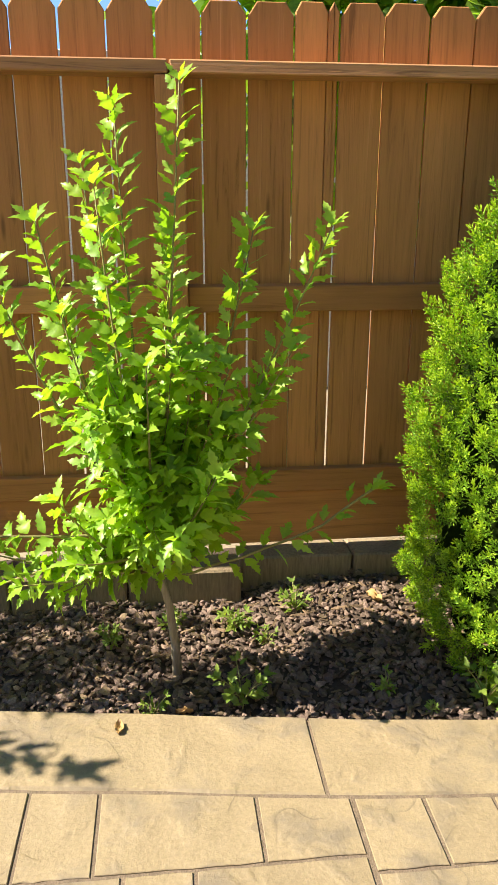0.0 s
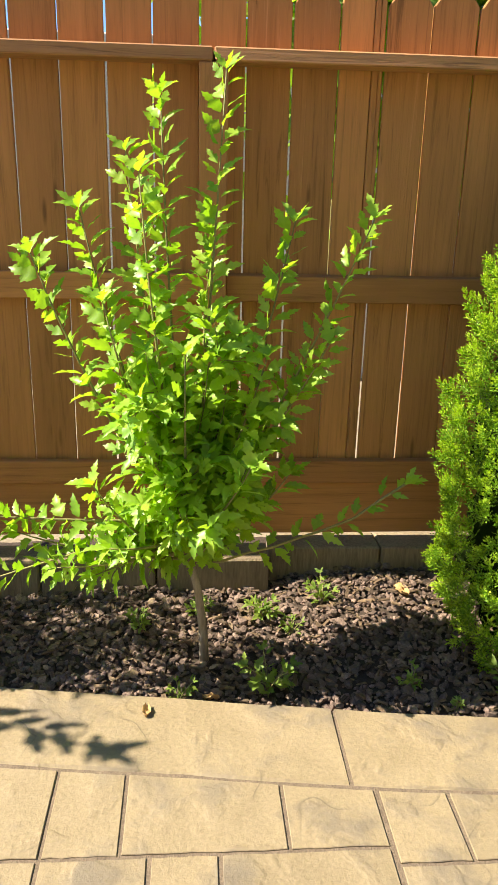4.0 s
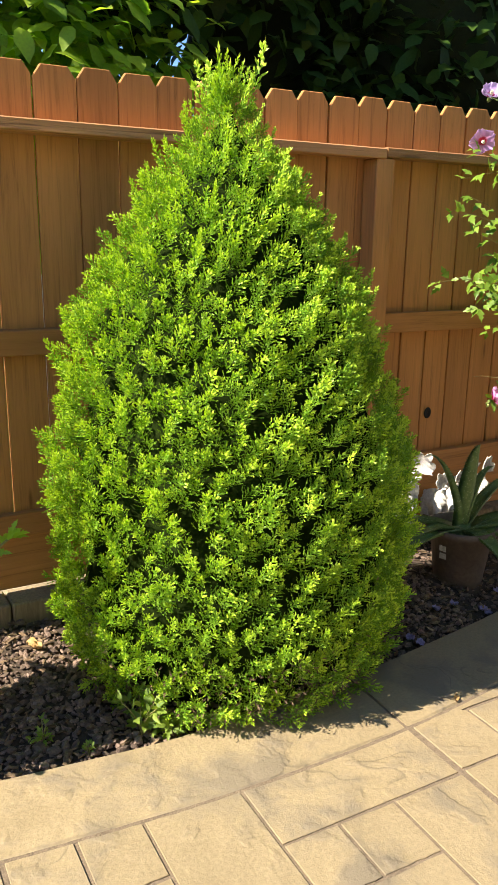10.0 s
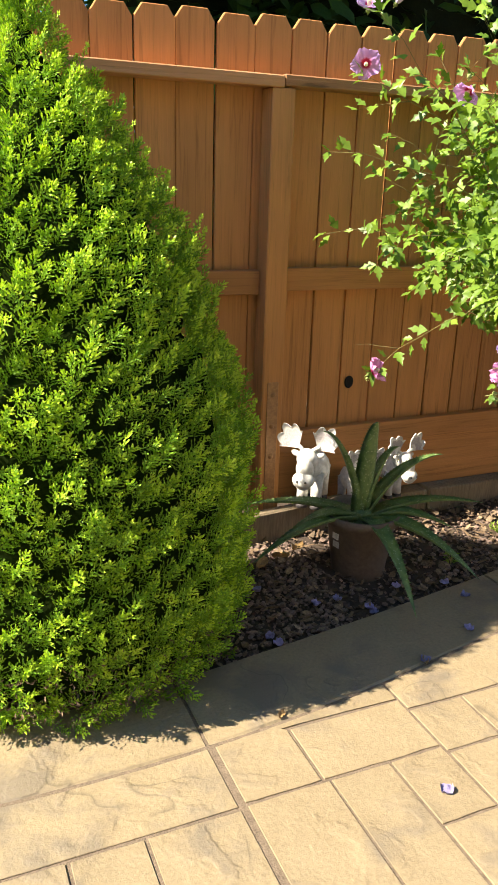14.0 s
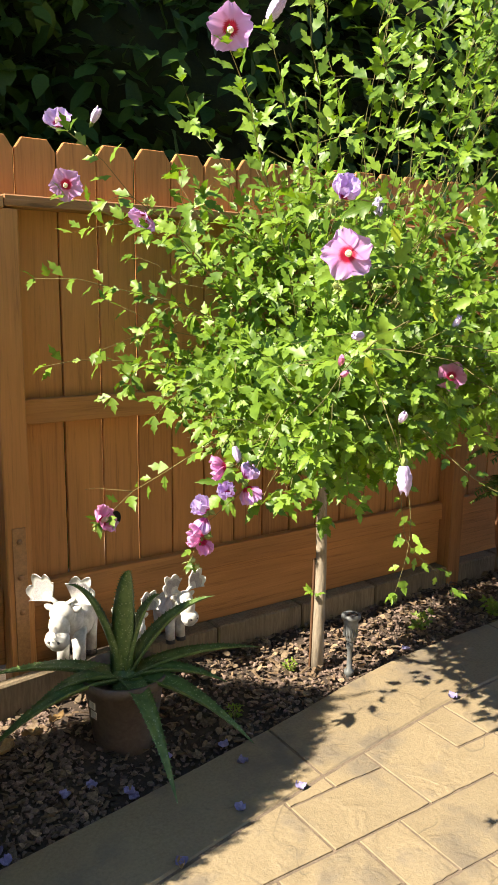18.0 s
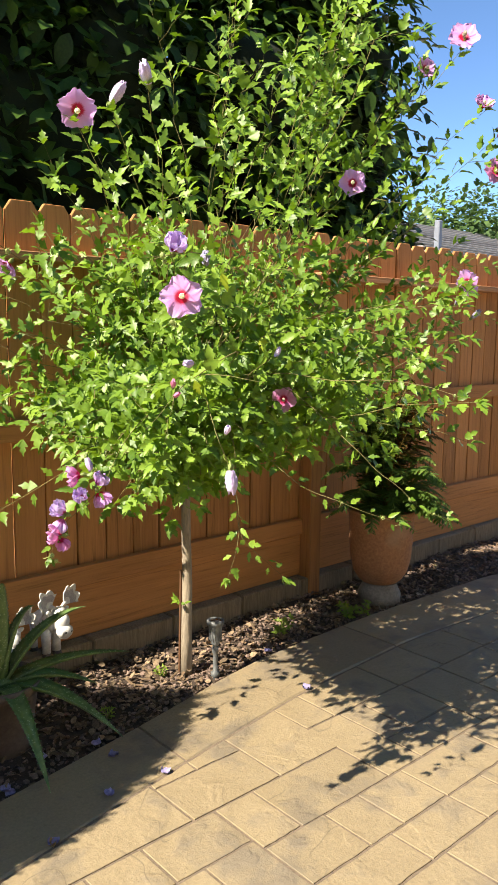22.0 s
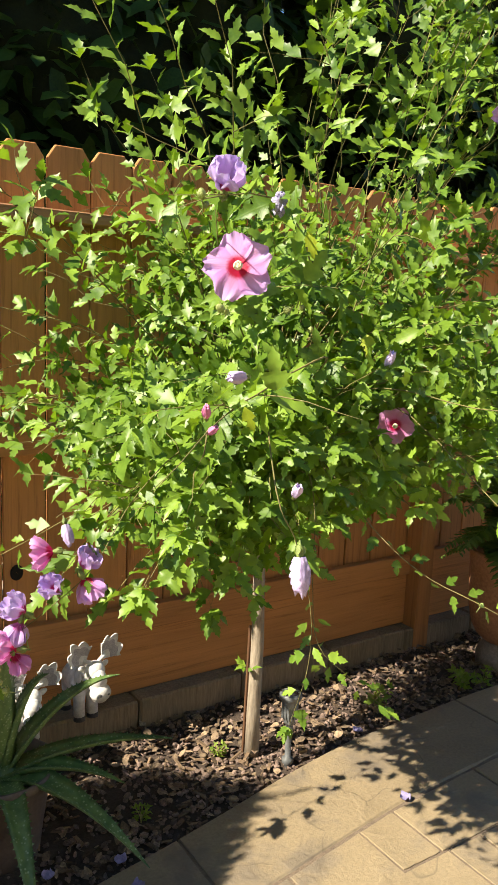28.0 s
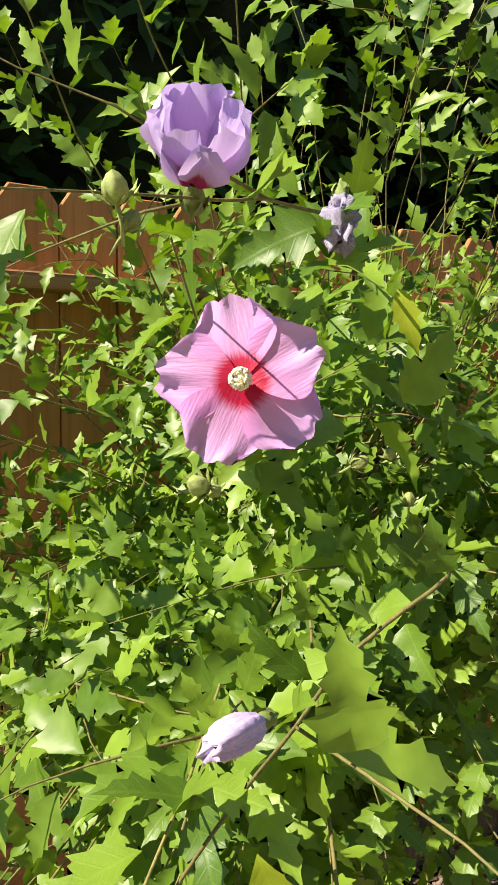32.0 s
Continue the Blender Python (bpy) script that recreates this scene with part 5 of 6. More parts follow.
flower((2.350, 1.275, 1.100), (0.35, -0.35, 0.6), 0.034, M_ORCHID, 0.34, "lilac flower in a hanging cluster", 0.1)
flower((2.352, 1.270, 1.080), (0.45, -0.1, -0.85), 0.038, M_PINK, 0.36, "drooping mauve flower in a hanging cluster", 0.1)
flower((2.262, 1.270, 1.045), (-0.6, 0.1, 0.45), 0.037, M_LILAC, 0.30, "hanging lilac flower", 0.3)
flower((2.255, 1.270, 1.030), (-0.2, 0.2, -0.9), 0.034, M_ORCHID, 0.20, "drooping lilac flower", 1.0)
flower((2.248, 1.265, 0.995), (-0.75, 0.3, 0.1), 0.037, M_ROSE, 0.40, "hanging pink flower", 0.8)
flower((2.245, 1.265, 0.985), (0.4, 0.1, -0.8), 0.031, M_ROSE, 0.25, "hanging pink flower", 0.5)
closed_flower((2.323, 1.27, 1.165), (0.1, -0.3, -0.8), 0.034, M_BUDLILAC, "rolled-up lilac flower")
flower((2.29, 1.90, 0.85), (0.5, -0.6, 0.5), 0.052, M_ROSE, 0.6, "rose pink flower at a branch tip", 0.4)
closed_flower((2.615, 1.09, 1.125), (0.0, -0.1, -1), 0.062, M_BUDLILAC, "rolled-up hanging lilac flower", 0.16)
closed_flower((2.545, 1.155, 1.390), (-0.9, -0.35, 0.02), 0.040, M_BUDLILAC, "rolled-up lilac flower", 0.22)
closed_flower((2.665, 1.255, 1.665), (-0.3, -0.4, -0.85), 0.044, M_WILTED, "shrivelled grey-violet flower", 1.6)
closed_flower((2.90, 1.235, 1.40), (-0.1, -0.5, 0.8), 0.036, M_BUDLILAC, "rolled-up lilac flower")
closed_flower((2.468, 1.125, 1.340), (-0.3, -0.5, 0.6), 0.026, M_BUDPINK, "rolled-up pink flower")
closed_flower((2.476, 1.13, 1.316), (0.2, -0.6, 0.4), 0.022, M_BUDPINK, "rolled-up pink flower")
closed_flower((2.60, 1.09, 1.225), (-0.2, -0.5, 0.5), 0.032, M_BUDLILAC, "withered lilac flower", 0.25)
closed_flower((2.55, 1.50, 2.06), (0.3, -0.5, 0.7), 0.062, M_BUDLILAC, "pale closed flower")
closed_flower((2.66, 1.50, 2.13), (-0.5, -0.4, 0.6), 0.066, M_BUDLILAC, "pale pink closed flower")
closed_flower((2.34, 2.00, 1.905), (0.2, -0.5, 0.6), 0.045, M_BUDLILAC, "closed lilac flower")
closed_flower((4.05, 1.35, 1.53), (0.2, -0.5, 0.5), 0.045, M_WILTED, "withered flower", 0.3)
closed_flower((3.98, 1.38, 1.58), (-0.2, -0.6, 0.5), 0.045, M_WILTED, "withered flower", 0.3)

M_BUDGREEN = surface("green_bud", (0.20, 0.27, 0.06), (0.40, 0.46, 0.16), 10, 0.6, 0.3, 60)
M_YELLOWING = leafy("yellowing_leaf", (0.30, 0.38, 0.03), (0.46, 0.50, 0.06), 0.4, 0.5, False)


def bud_green_mesh():
    """A pleated round bud in a ring of narrow bracts."""
    h = Heap()
    vs, fs = lathe([(0.02, -0.5), (0.06, -0.42), (0.25, -0.3), (0.36, -0.05), (0.33, 0.2), (0.18, 0.42), (0.02, 0.52)], 20)
    h.put([(x * (1 + 0.10 * math.cos(5 * math.atan2(y, x))), y * (1 + 0.10 * math.cos(5 * math.atan2(y, x))), z) for x, y, z in vs], fs)
    for k in range(8):
        w = k * 0.785
        d = Vector((math.cos(w), math.sin(w), 0))
        h.stamp(OVAL, [frame_of(d * 0.1 + Vector((0, 0, -0.42)), d * 0.95 + Vector((0, 0, 0.55)), d, 0.85, 0.4)])
    h.put(*tube([(0, 0, -1.6), (0.05, 0, -1.0), (0, 0, -0.4)], [0.06, 0.07, 0.08], 6))
    return h.mesh("bud", M_BUDGREEN, True)


GREENBUD = bud_green_mesh()
BUD_SPOTS = [(2.493, 1.2, 1.642, 0.017), (2.503, 1.205, 1.629, 0.012), (2.578, 1.28, 1.487, 0.018), (2.592, 1.285, 1.482, 0.013), (2.738, 1.32, 1.489, 0.016), (2.769, 1.32, 1.494, 0.013), (2.791, 1.32, 1.456, 0.014), (2.803, 1.31, 1.432, 0.012),
             (2.30, 2.07, 1.78, 0.015), (2.27, 1.55, 1.66, 0.015), (2.222, 1.263, 0.95, 0.014), (2.232, 1.263, 0.935, 0.012), (2.44, 1.48, 2.03, 0.014), (3.93, 1.33, 1.60, 0.014), (3.248, 0.885, 0.95, 0.010), (3.22, 0.915, 0.962, 0.010), (3.068, 0.915, 0.957, 0.010), (3.03, 0.945, 0.975, 0.010), (3.06, 0.76, 1.315, 0.010), (2.97, 1.04, 1.008, 0.010), (3.18, 0.97, 1.0, 0.010), (2.28, 1.91, 0.83, 0.014)]
for k, (x, y, z, s) in enumerate(BUD_SPOTS):
    part("bud", GREENBUD, None, hibiscus, m=facing((x, y, z), (math.sin(k * 2.1) - 0.4, -0.5, 0.7 + 0.5 * math.cos(k)), s, k))
for k, (x, y, z, s) in enumerate(((2.526, 1.12, 1.352, 0.040), (2.781, 1.33, 1.626, 0.055), (2.95, 1.35, 1.45, 0.05))):
    part("leaf", mesh_of("leaf", *HIB_SHAPES[k % 3], M_YELLOWING, True), None, hibiscus, "yellowing leaf", frame_of(Vector((x, y, z)), (0.25 - 0.2 * k, -0.3, -0.9 + 0.2 * k), (-0.7, -0.6, 0.4), s))

# ---- animal figurines, aloe, lamp, urn ----
M_RESIN = surface("white_resin", (0.62, 0.61, 0.58), (0.80, 0.79, 0.76), 7, 0.5, 0.05, 14, vary=0.03)
M_RESIN_GREY = surface("grey_resin", (0.34, 0.32, 0.34), (0.62, 0.58, 0.58), 22, 0.7, 0.6, 90)
M_RESIN_DARK = surface("dark_hoof", (0.05, 0.045, 0.05), (0.1, 0.09, 0.09), 20, 0.6, 0.4, 90)


def figurine(name, at, turn, size, label):
    """A small standing resin elk with palm-shaped antlers, one plain mesh."""
    h, who = Heap(), []
    def ball(p, r, mat=0, tilt=None):
        vs, fs = lathe([(max(0.002, math.sin(a)), -math.cos(a)) for a in np.linspace(0.02, 3.12, 10)], 14)
        m = Matrix.Translation(p) @ (tilt or Matrix.Identity(4)) @ Matrix.Diagonal((*r, 1))
        h.put([tuple(m @ Vector(v)) for v in vs], fs)
        who.extend([mat] * len(fs))
    def rod(pts, rad, mat=0):
        vs, fs = tube(pts, rad, 9)
        h.put(vs, fs)
        who.extend([mat] * len(fs))
    def palm(s):
        """One broad scalloped antler: a cupped plate with rounded points."""
        base, n = Vector((s * 0.105, -0.24, 0.73)), 29
        axis = Vector((s * 0.55, 0.0, 0.83)).normalized()
        wide, back = Vector((s * 0.78, 0.0, -0.62)), Vector((0, 1, 0))
        rows = 6
        vs, fs, tint = [], [], []
        for side in (0, 1):
            for i in range(rows):
                g = i / (rows - 1)
                for k in range(n):
                    a = -0.95 + 1.9 * k / (n - 1)
                    d = g * 0.28 * (1 + (0.22 * abs(math.cos(a * 5.6)) - 0.13) * g * g) * (1 - 0.2 * abs(a))
                    u, v = d * math.cos(a), d * math.sin(a) * 0.85
                    cup = -2.2 * v * v - 0.45 * max(0, u - 0.16) ** 2
                    vs.append(base + axis * u + wide * v + back * (cup + (0.032 * (1 - 0.5 * g) if side else 0)))
        half = rows * n
        for side in (0, 1):
            for i in range(rows - 1):
                for k in range(n - 1):
                    a = side * half + i * n + k
                    f = (a, a + 1, a + n + 1, a + n)
                    fs.append(f if side else f[::-1])
                    tint.append(1 if not side and 1 < i < 4 else 0)
        rim = [(rows - 1) * n + k for k in range(n)] + [i * n + n - 1 for i in range(rows - 2, -1, -1)]
        rim = [i * n for i in range(rows - 1)] + rim
        for a, b in zip(rim, rim[1:]):
            fs.append((a, b, half + b, half + a))
            tint.append(0)
        h.put([tuple(v) for v in vs], fs)
        who.extend(tint)
    ball((0, 0.13, 0.41), (0.165, 0.25, 0.18))
    ball((0, -0.04, 0.47), (0.125, 0.15, 0.15))
    ball((0, -0.15, 0.58), (0.10, 0.12, 0.12), 0, Matrix.Rotation(0.5, 4, 'X'))
    ball((0, -0.25, 0.63), (0.115, 0.105, 0.11))
    ball((0, -0.32, 0.53), (0.095, 0.10, 0.15), 0, Matrix.Rotation(0.45, 4, 'X'))
    ball((0, -0.375, 0.43), (0.118, 0.10, 0.095))
    ball((0, -0.37, 0.365), (0.08, 0.07, 0.045))
    ball((0, 0.375, 0.46), (0.035, 0.04, 0.05))
    for s in (-1, 1):
        for y in (-0.05, 0.27):
            rod([(s * 0.075, y, 0.40), (s * 0.078, y, 0.2), (s * 0.08, y - 0.01, 0.05)], [0.08, 0.064, 0.062])
            rod([(s * 0.08, y - 0.012, 0.06), (s * 0.08, y - 0.015, 0.0)], [0.058, 0.066], 2)
        ball((s * 0.125, -0.22, 0.665), (0.06, 0.022, 0.034), 0, Matrix.Rotation(-s * 0.4, 4, 'Y'))
        ball((s * 0.06, -0.348, 0.60), (0.012, 0.012, 0.014), 2)
        ball((s * 0.045, -0.468, 0.44), (0.014, 0.010, 0.013), 2)
        rod([(s * 0.04, -0.24, 0.71), (s * 0.085, -0.235, 0.745), (s * 0.13, -0.23, 0.77)], [0.024, 0.022, 0.03])
        palm(s)
    me = h.mesh(name, M_RESIN, True)
    me.materials.append(M_RESIN_GREY)
    me.materials.append(M_RESIN_DARK)
    me.polygons.foreach_set("material_index", who)
    ob = part(name, me, m=Matrix.Translation(at) @ Matrix.Rotation(turn, 4, 'Z') @ Matrix.Scale(size, 4))
    return tagged(ob, label, "figurine", "elk figurines by the fence")


figurine("elk_figurine", (2.415, 2.485, 0.145), -0.72, 0.375, "white resin elk figurine beside the fence post")
figurine("elk_figurine", (2.64, 2.50, 0.098), -0.05, 0.29, "pale grey resin elk figurine behind the aloe")
figurine("elk_figurine", (2.86, 2.565, 0.098), 0.12, 0.31, "pale resin elk figurine on the edging blocks")

M_ALOE = bpy.data.materials.new("aloe_leaf")


def aloe_material():
    t, p = nodes_of(M_ALOE)
    tc = t.nodes.new("ShaderNodeTexCoord")
    n = add(t, "ShaderNodeTexNoise", Scale=30.0, Detail=3.0)
    t.links.new(tc.outputs["Object"], n.inputs["Vector"])
    v = add(t, "ShaderNodeTexVoronoi", Scale=95.0)
    t.links.new(tc.outputs["Object"], v.inputs["Vector"])
    c = ramp(t, n.outputs[0], [(0.3, (0.055, 0.125, 0.035)), (0.7, (0.16, 0.25, 0.08))])
    c = mixed(t, ramp(t, v.outputs["Distance"], [(0.15, (0.6, 0.6, 0.6)), (0.32, (0, 0, 0))]), c, (0.38, 0.47, 0.29))
    t.links.new(c, p.inputs["Base Color"])
    p.inputs["Roughness"].default_value = 0.42


aloe_material()
M_POT = surface("taupe_plastic", (0.12, 0.09, 0.073), (0.175, 0.135, 0.108), 5, 0.5, 0.1, 60, vary=0.02)
M_LABEL = surface("white_label", (0.6, 0.6, 0.58), (0.75, 0.75, 0.72), 30, 0.6, 0.1, 60)
M_TERRA = surface("terracotta", (0.36, 0.15, 0.065), (0.52, 0.25, 0.12), 6, 0.85, 0.3, 70, vary=0.05, spots=(0.45, 0.3, 0.2))
M_GREYPLASTIC = surface("weathered_grey_plastic", (0.09, 0.10, 0.105), (0.17, 0.18, 0.18), 20, 0.5, 0.2, 90)
M_LENS = surface("dark_solar_cell", (0.03, 0.03, 0.035), (0.07, 0.07, 0.075), 40, 0.25, 0.1, 90)

ALOE = Vector((2.475, 2.18, 0.028))
pot = thing("plant_pot", ALOE, "taupe plastic flower pot holding an aloe", "pot")
part("pot_body", mesh_of("pot_body", *lathe([(0.001, -0.07), (0.098, -0.07), (0.106, 0.0), (0.130, 0.175), (0.145, 0.18), (0.148, 0.215), (0.140, 0.216), (0.130, 0.19), (0.118, 0.17), (0.001, 0.165)], 36), M_POT, True), None, pot)
for z in (0.135, 0.10):
    bm = box(-0.016, 0.016, -0.001, 0.001, -0.012, 0.012, 0.0)
    rad = 0.106 + (z / 0.175) * 0.024 + 0.0015
    w = 3.35
    part("label", bm, M_LABEL, pot, "white paper label", Matrix.Translation((math.cos(w) * rad, math.sin(w) * rad, z)) @ Matrix.Rotation(w + math.pi / 2, 4, 'Z'))
aloe = thing("aloe_plant", ALOE + Vector((0, 0, 0.18)), "spotted green aloe with toothed leaves in a pot", "plant")


def aloe_leaf(tip, width):
    """A thick tapering channelled leaf with pale teeth, from the crown to its tip."""
    tip = Vector(tip)
    flat = Vector((tip.x, tip.y, 0))
    mid = flat * 0.42 + Vector((0, 0, max(0.09, tip.z * 0.75 + 0.07)))
    pts = bezier(Vector((0, 0, 0.0)), mid, tip, 15)
    vs, fs = [], []
    for i, p in enumerate(pts):
        u = i / 14
        d = (pts[min(i + 1, 14)] - pts[max(i - 1, 0)]).normalized()
        side = d.cross(Vector((0, 0, 1)))
        side = side.normalized() if side.length > 0.05 else Vector((1, 0, 0))
        up = side.cross(d)
        w = width * (1 - u) ** 0.75 * (0.85 + 0.3 * math.sin(u * 3.1)) + 0.0012
        for a, b in ((-1, 0.42), (-0.5, 0.08), (0, -0.06), (0.5, 0.08), (1, 0.42), (0.6, -0.30), (0, -0.52), (-0.6, -0.30)):
            vs.append(p + side * a * w + up * b * w)
    for i in range(14):
        for k in range(8):
            q = (k + 1) % 8
            fs.append((i * 8 + k, (i + 1) * 8 + k, (i + 1) * 8 + q, i * 8 + q))
    n = len(vs)
    for i in range(1, 13):
        for k in (0, 4):
            for f in (0.0, 0.5):
                p = vs[i * 8 + k].lerp(vs[(i + 1) * 8 + k], f)
                c = pts[i].lerp(pts[i + 1], f)
                d = (pts[i + 1] - pts[i]).normalized()
                o = (p - c).normalized()
                vs.extend([p - d * 0.003, p + d * 0.003, p + o * 0.0065 + d * 0.003])
                fs.append((n, n + 1, n + 2))
                n += 3
    return vs, fs


ALOE_TIPS = [(-0.40, 0.00, 0.03, 0.030), (-0.36, 0.24, -0.07, 0.032), (0.14, 0.38, -0.15, 0.032), (0.36, 0.22, -0.10, 0.034), (0.42, -0.06, 0.05, 0.028), (0.28, -0.12, 0.20, 0.028), (0.02, 0.06, 0.36, 0.038), (-0.15, 0.02, 0.31, 0.026), (0.11, -0.03, 0.25, 0.026), (0.3, 0.05, 0.0, 0.03), (-0.24, 0.12, 0.0, 0.03)]
for a, b, z, w in ALOE_TIPS:
    tip = Vector((0.9 * a - 0.43 * b, -0.43 * a - 0.9 * b, z))
    vs, fs = aloe_leaf(tip * 1.12, w * 1.22)
    part("leaf", mesh_of("aloe_leaf", vs, fs, M_ALOE, True), None, aloe)
part("crown", mesh_of("crown", *lathe([(0.001, 0.05), (0.03, 0.04), (0.05, 0.0), (0.055, -0.02)], 12), M_ALOE, True), None, aloe)

lamp = thing("solar_path_light", (3.425, 2.14, -0.03), "weathered grey plastic solar path light on a stake", "garden light")
part("stake", mesh_of("stake", *lathe([(0.001, -0.08), (0.007, -0.02), (0.010, 0.0), (0.020, 0.012), (0.020, 0.026), (0.011, 0.032), (0.010, 0.11), (0.014, 0.12), (0.014, 0.14), (0.009, 0.15)], 14), M_GREYPLASTIC, True), None, lamp)
part("head", mesh_of("head", *lathe([(0.009, 0.145), (0.017, 0.155), (0.023, 0.18), (0.030, 0.235), (0.031, 0.245), (0.001, 0.246)], 24), M_GREYPLASTIC), None, lamp)
for k in range(16):
    w = k * math.pi / 8
    part("rib", box(-0.0015, 0.0015, -0.002, 0.002, 0, 0.06, 0), M_GREYPLASTIC, lamp, m=Matrix.Translation((0.0262 * math.cos(w), 0.0262 * math.sin(w), 0.175)) @ Matrix.Rotation(w + math.pi / 2, 4, 'Z'))
part("rim", mesh_of("rim", *lathe([(0.030, 0.243), (0.038, 0.246), (0.038, 0.262), (0.030, 0.266), (0.026, 0.262)], 24), M_GREYPLASTIC, True), None, lamp)
part("solar_cell", mesh_of("solar_cell", *lathe([(0.028, 0.258), (0.022, 0.263), (0.001, 0.264)], 24), M_LENS, True), None, lamp)

M_STAKE = surface("dark_stake", (0.09, 0.04, 0.018), (0.17, 0.08, 0.035), 30, 0.8, 0.4, 150, (1, 1, 0.1))
stake = part("support_stake", box(-0.006, 0.006, -0.005, 0.005, -0.05, 0.44, 0.002), M_STAKE, m=Matrix.Translation((3.33, 2.27, 0.0)) @ Matrix.Rotation(0.02, 4, 'Y'))
tagged(stake, "thin brown wooden stake beside the hibiscus trunk", "stake")

URN = Vector((4.74, 2.30, -0.01))
urn = thing("terracotta_urn", URN, "tall terracotta urn on a round foot", "pot")
M_FOOT = surface("stone_foot", (0.20, 0.17, 0.14), (0.34, 0.30, 0.25), 12, 0.9, 0.5, 90)
part("foot", mesh_of("foot", *lathe([(0.001, -0.02), (0.118, -0.02), (0.120, 0.03), (0.108, 0.06), (0.094, 0.085), (0.098, 0.10)], 32), M_FOOT, True), None, urn, "grey stone foot")
part("bowl", mesh_of("bowl", *lathe([(0.085, 0.098), (0.098, 0.102), (0.125, 0.125), (0.150, 0.17), (0.167, 0.24), (0.175, 0.34), (0.178, 0.44), (0.179, 0.49), (0.186, 0.494), (0.186, 0.515), (0.172, 0.517), (0.162, 0.47), (0.001, 0.45)], 44), M_TERRA, True), None, urn)
M_FERN = leafy("fern_leaflet", (0.05, 0.115, 0.022), (0.19, 0.28, 0.06), 0.3, 0.5)
M_FERN_DRY = leafy("dry_fern_leaflet", (0.10, 0.075, 0.02), (0.24, 0.15, 0.04), 0.3, 0.7)
fern = thing("potted_fern", URN + Vector((0, 0, 0.45)), "bushy dark green fern with dry tips in an urn", "fern")


def frond(r, reach, rise, mat):
    tip = Vector((reach, 0, rise))
    pts = bezier(Vector((0, 0, 0)), Vector((reach * 0.3, 0, rise + 0.18)), tip, 16)
    h = Heap()
    h.put(*tube(pts, [0.003] * 16, 4))
    for i in range(2, 16):
        d = (pts[i] - pts[i - 1]).normalized()
        side = d.cross(Vector((0, 0, 1))).normalized()
        ln = 0.062 * math.sin(math.pi * (0.12 + 0.8 * i / 15)) + 0.012
        for s in (-1, 1):
            h.stamp(OVAL, [frame_of(pts[i], side * s + d * 0.45, Vector((0, 0, 1)) + d * r.uniform(-0.3, 0.3), ln, 0.75)])
            h.stamp(OVAL, [frame_of(pts[i].lerp(pts[i - 1], 0.5), side * s + d * 0.45 + Vector((0, 0, -0.2)), Vector((0, 0, 1)), ln * 0.95, 0.75)])
    return h.mesh("frond", mat, True)


def build_fern():
    r = random.Random(6)
    green = [frond(r, a, b, M_FERN) for a, b in ((0.34, 0.12), (0.32, 0.26), (0.26, 0.42), (0.17, 0.56), (0.36, 0.02))]
    dry = [frond(r, a, b, M_FERN_DRY) for a, b in ((0.20, 0.74), (0.26, 0.62), (0.34, 0.46))]
    for k in range(124):
        w = r.uniform(0, 6.28)
        if k > 94:
            w = r.uniform(-1.2, 0.6)
        me = r.choice(dry) if k > 94 else r.choice(green)
        if URN.y + 0.4 * math.sin(w) > FENCE_Y - 0.12 and me in (green[0], green[4], green[1]):
            me = green[3]
        part("frond", me, None, fern, m=Matrix.Translation((r.uniform(-0.08, 0.08), r.uniform(-0.08, 0.06), 0)) @ Matrix.Rotation(w, 4, 'Z') @ Matrix.Rotation(r.uniform(-0.15, 0.15), 4, 'X') @ Matrix.Scale(r.uniform(0.8, 1.1), 4))


build_fern()

# ---- fence fittings ----
M_STRAP = surface("painted_steel", (0.30, 0.14, 0.055), (0.40, 0.20, 0.08), 14, 0.5, 0.2, 80)
strap = part("steel_strap", box(2.238, 2.285, FENCE_Y - 0.101, FENCE_Y - 0.0965, 0.06, 0.66, 0.001), M_STRAP, fence, "painted steel strap bolted to the post")
for z in (0.61, 0.48, 0.35):
    part("bolt", mesh_of("bolt", *lathe([(0.001, 0.006), (0.008, 0.005), (0.011, 0.0)], 10), M_STRAP, True), None, strap, m=Matrix.Translation((2.262, FENCE_Y - 0.101, z)) @ Matrix.Rotation(math.pi / 2, 4, 'X'))
# near-black disc on the board paints the shade inside a knot hole
M_HOLE = surface("knot_shadow", (0.006, 0.004, 0.003), (0.015, 0.01, 0.007), 60, 0.9, 0.4, 200)
part("knot_hole", mesh_of("knot_hole", *lathe([(0.022, 0.003), (0.019, 0.0055), (0.015, 0.004), (0.001, 0.0035)], 16), M_HOLE, True), None, fence, "near-black disc standing in for a shaded knot hole", Matrix.Translation((2.664, FENCE_Y, 0.612)) @ Matrix.Rotation(math.pi / 2, 4, 'X') @ Matrix.Scale(1.25, 4, (0, 1, 0)))

# ---- the shrub's low branch, and two unseen shrub copies whose shade falls in ----
lowh = Heap()
lowh.put(*tube(low, [0.004] * len(low), 5))
part("low_branch", lowh.mesh("low_branch", M_GREENTWIG, True), None, shrub)
lowl = Heap()
for m in leaves_along(low, random.Random(3), 0.25, 0.026, 0.07, 0.06, 0.1, 0.7):
    lowl.stamp(HIB_SHAPES[0], [m])
part("low_leaves", lowl.mesh("low_leaves", M_YOUNG, True), None, shrub, kind="stuff")
# both copies stand out of view, placed only for the shade they cast
far_shade_shrub = copy_thing(shrub, Matrix.Translation((-2.05, 2.27, 0.0)) @ Matrix.Rotation(-1.45, 4, "Z") @ Matrix.Scale(1.3, 4) @ Matrix.Translation((0, -2.05, 0)))
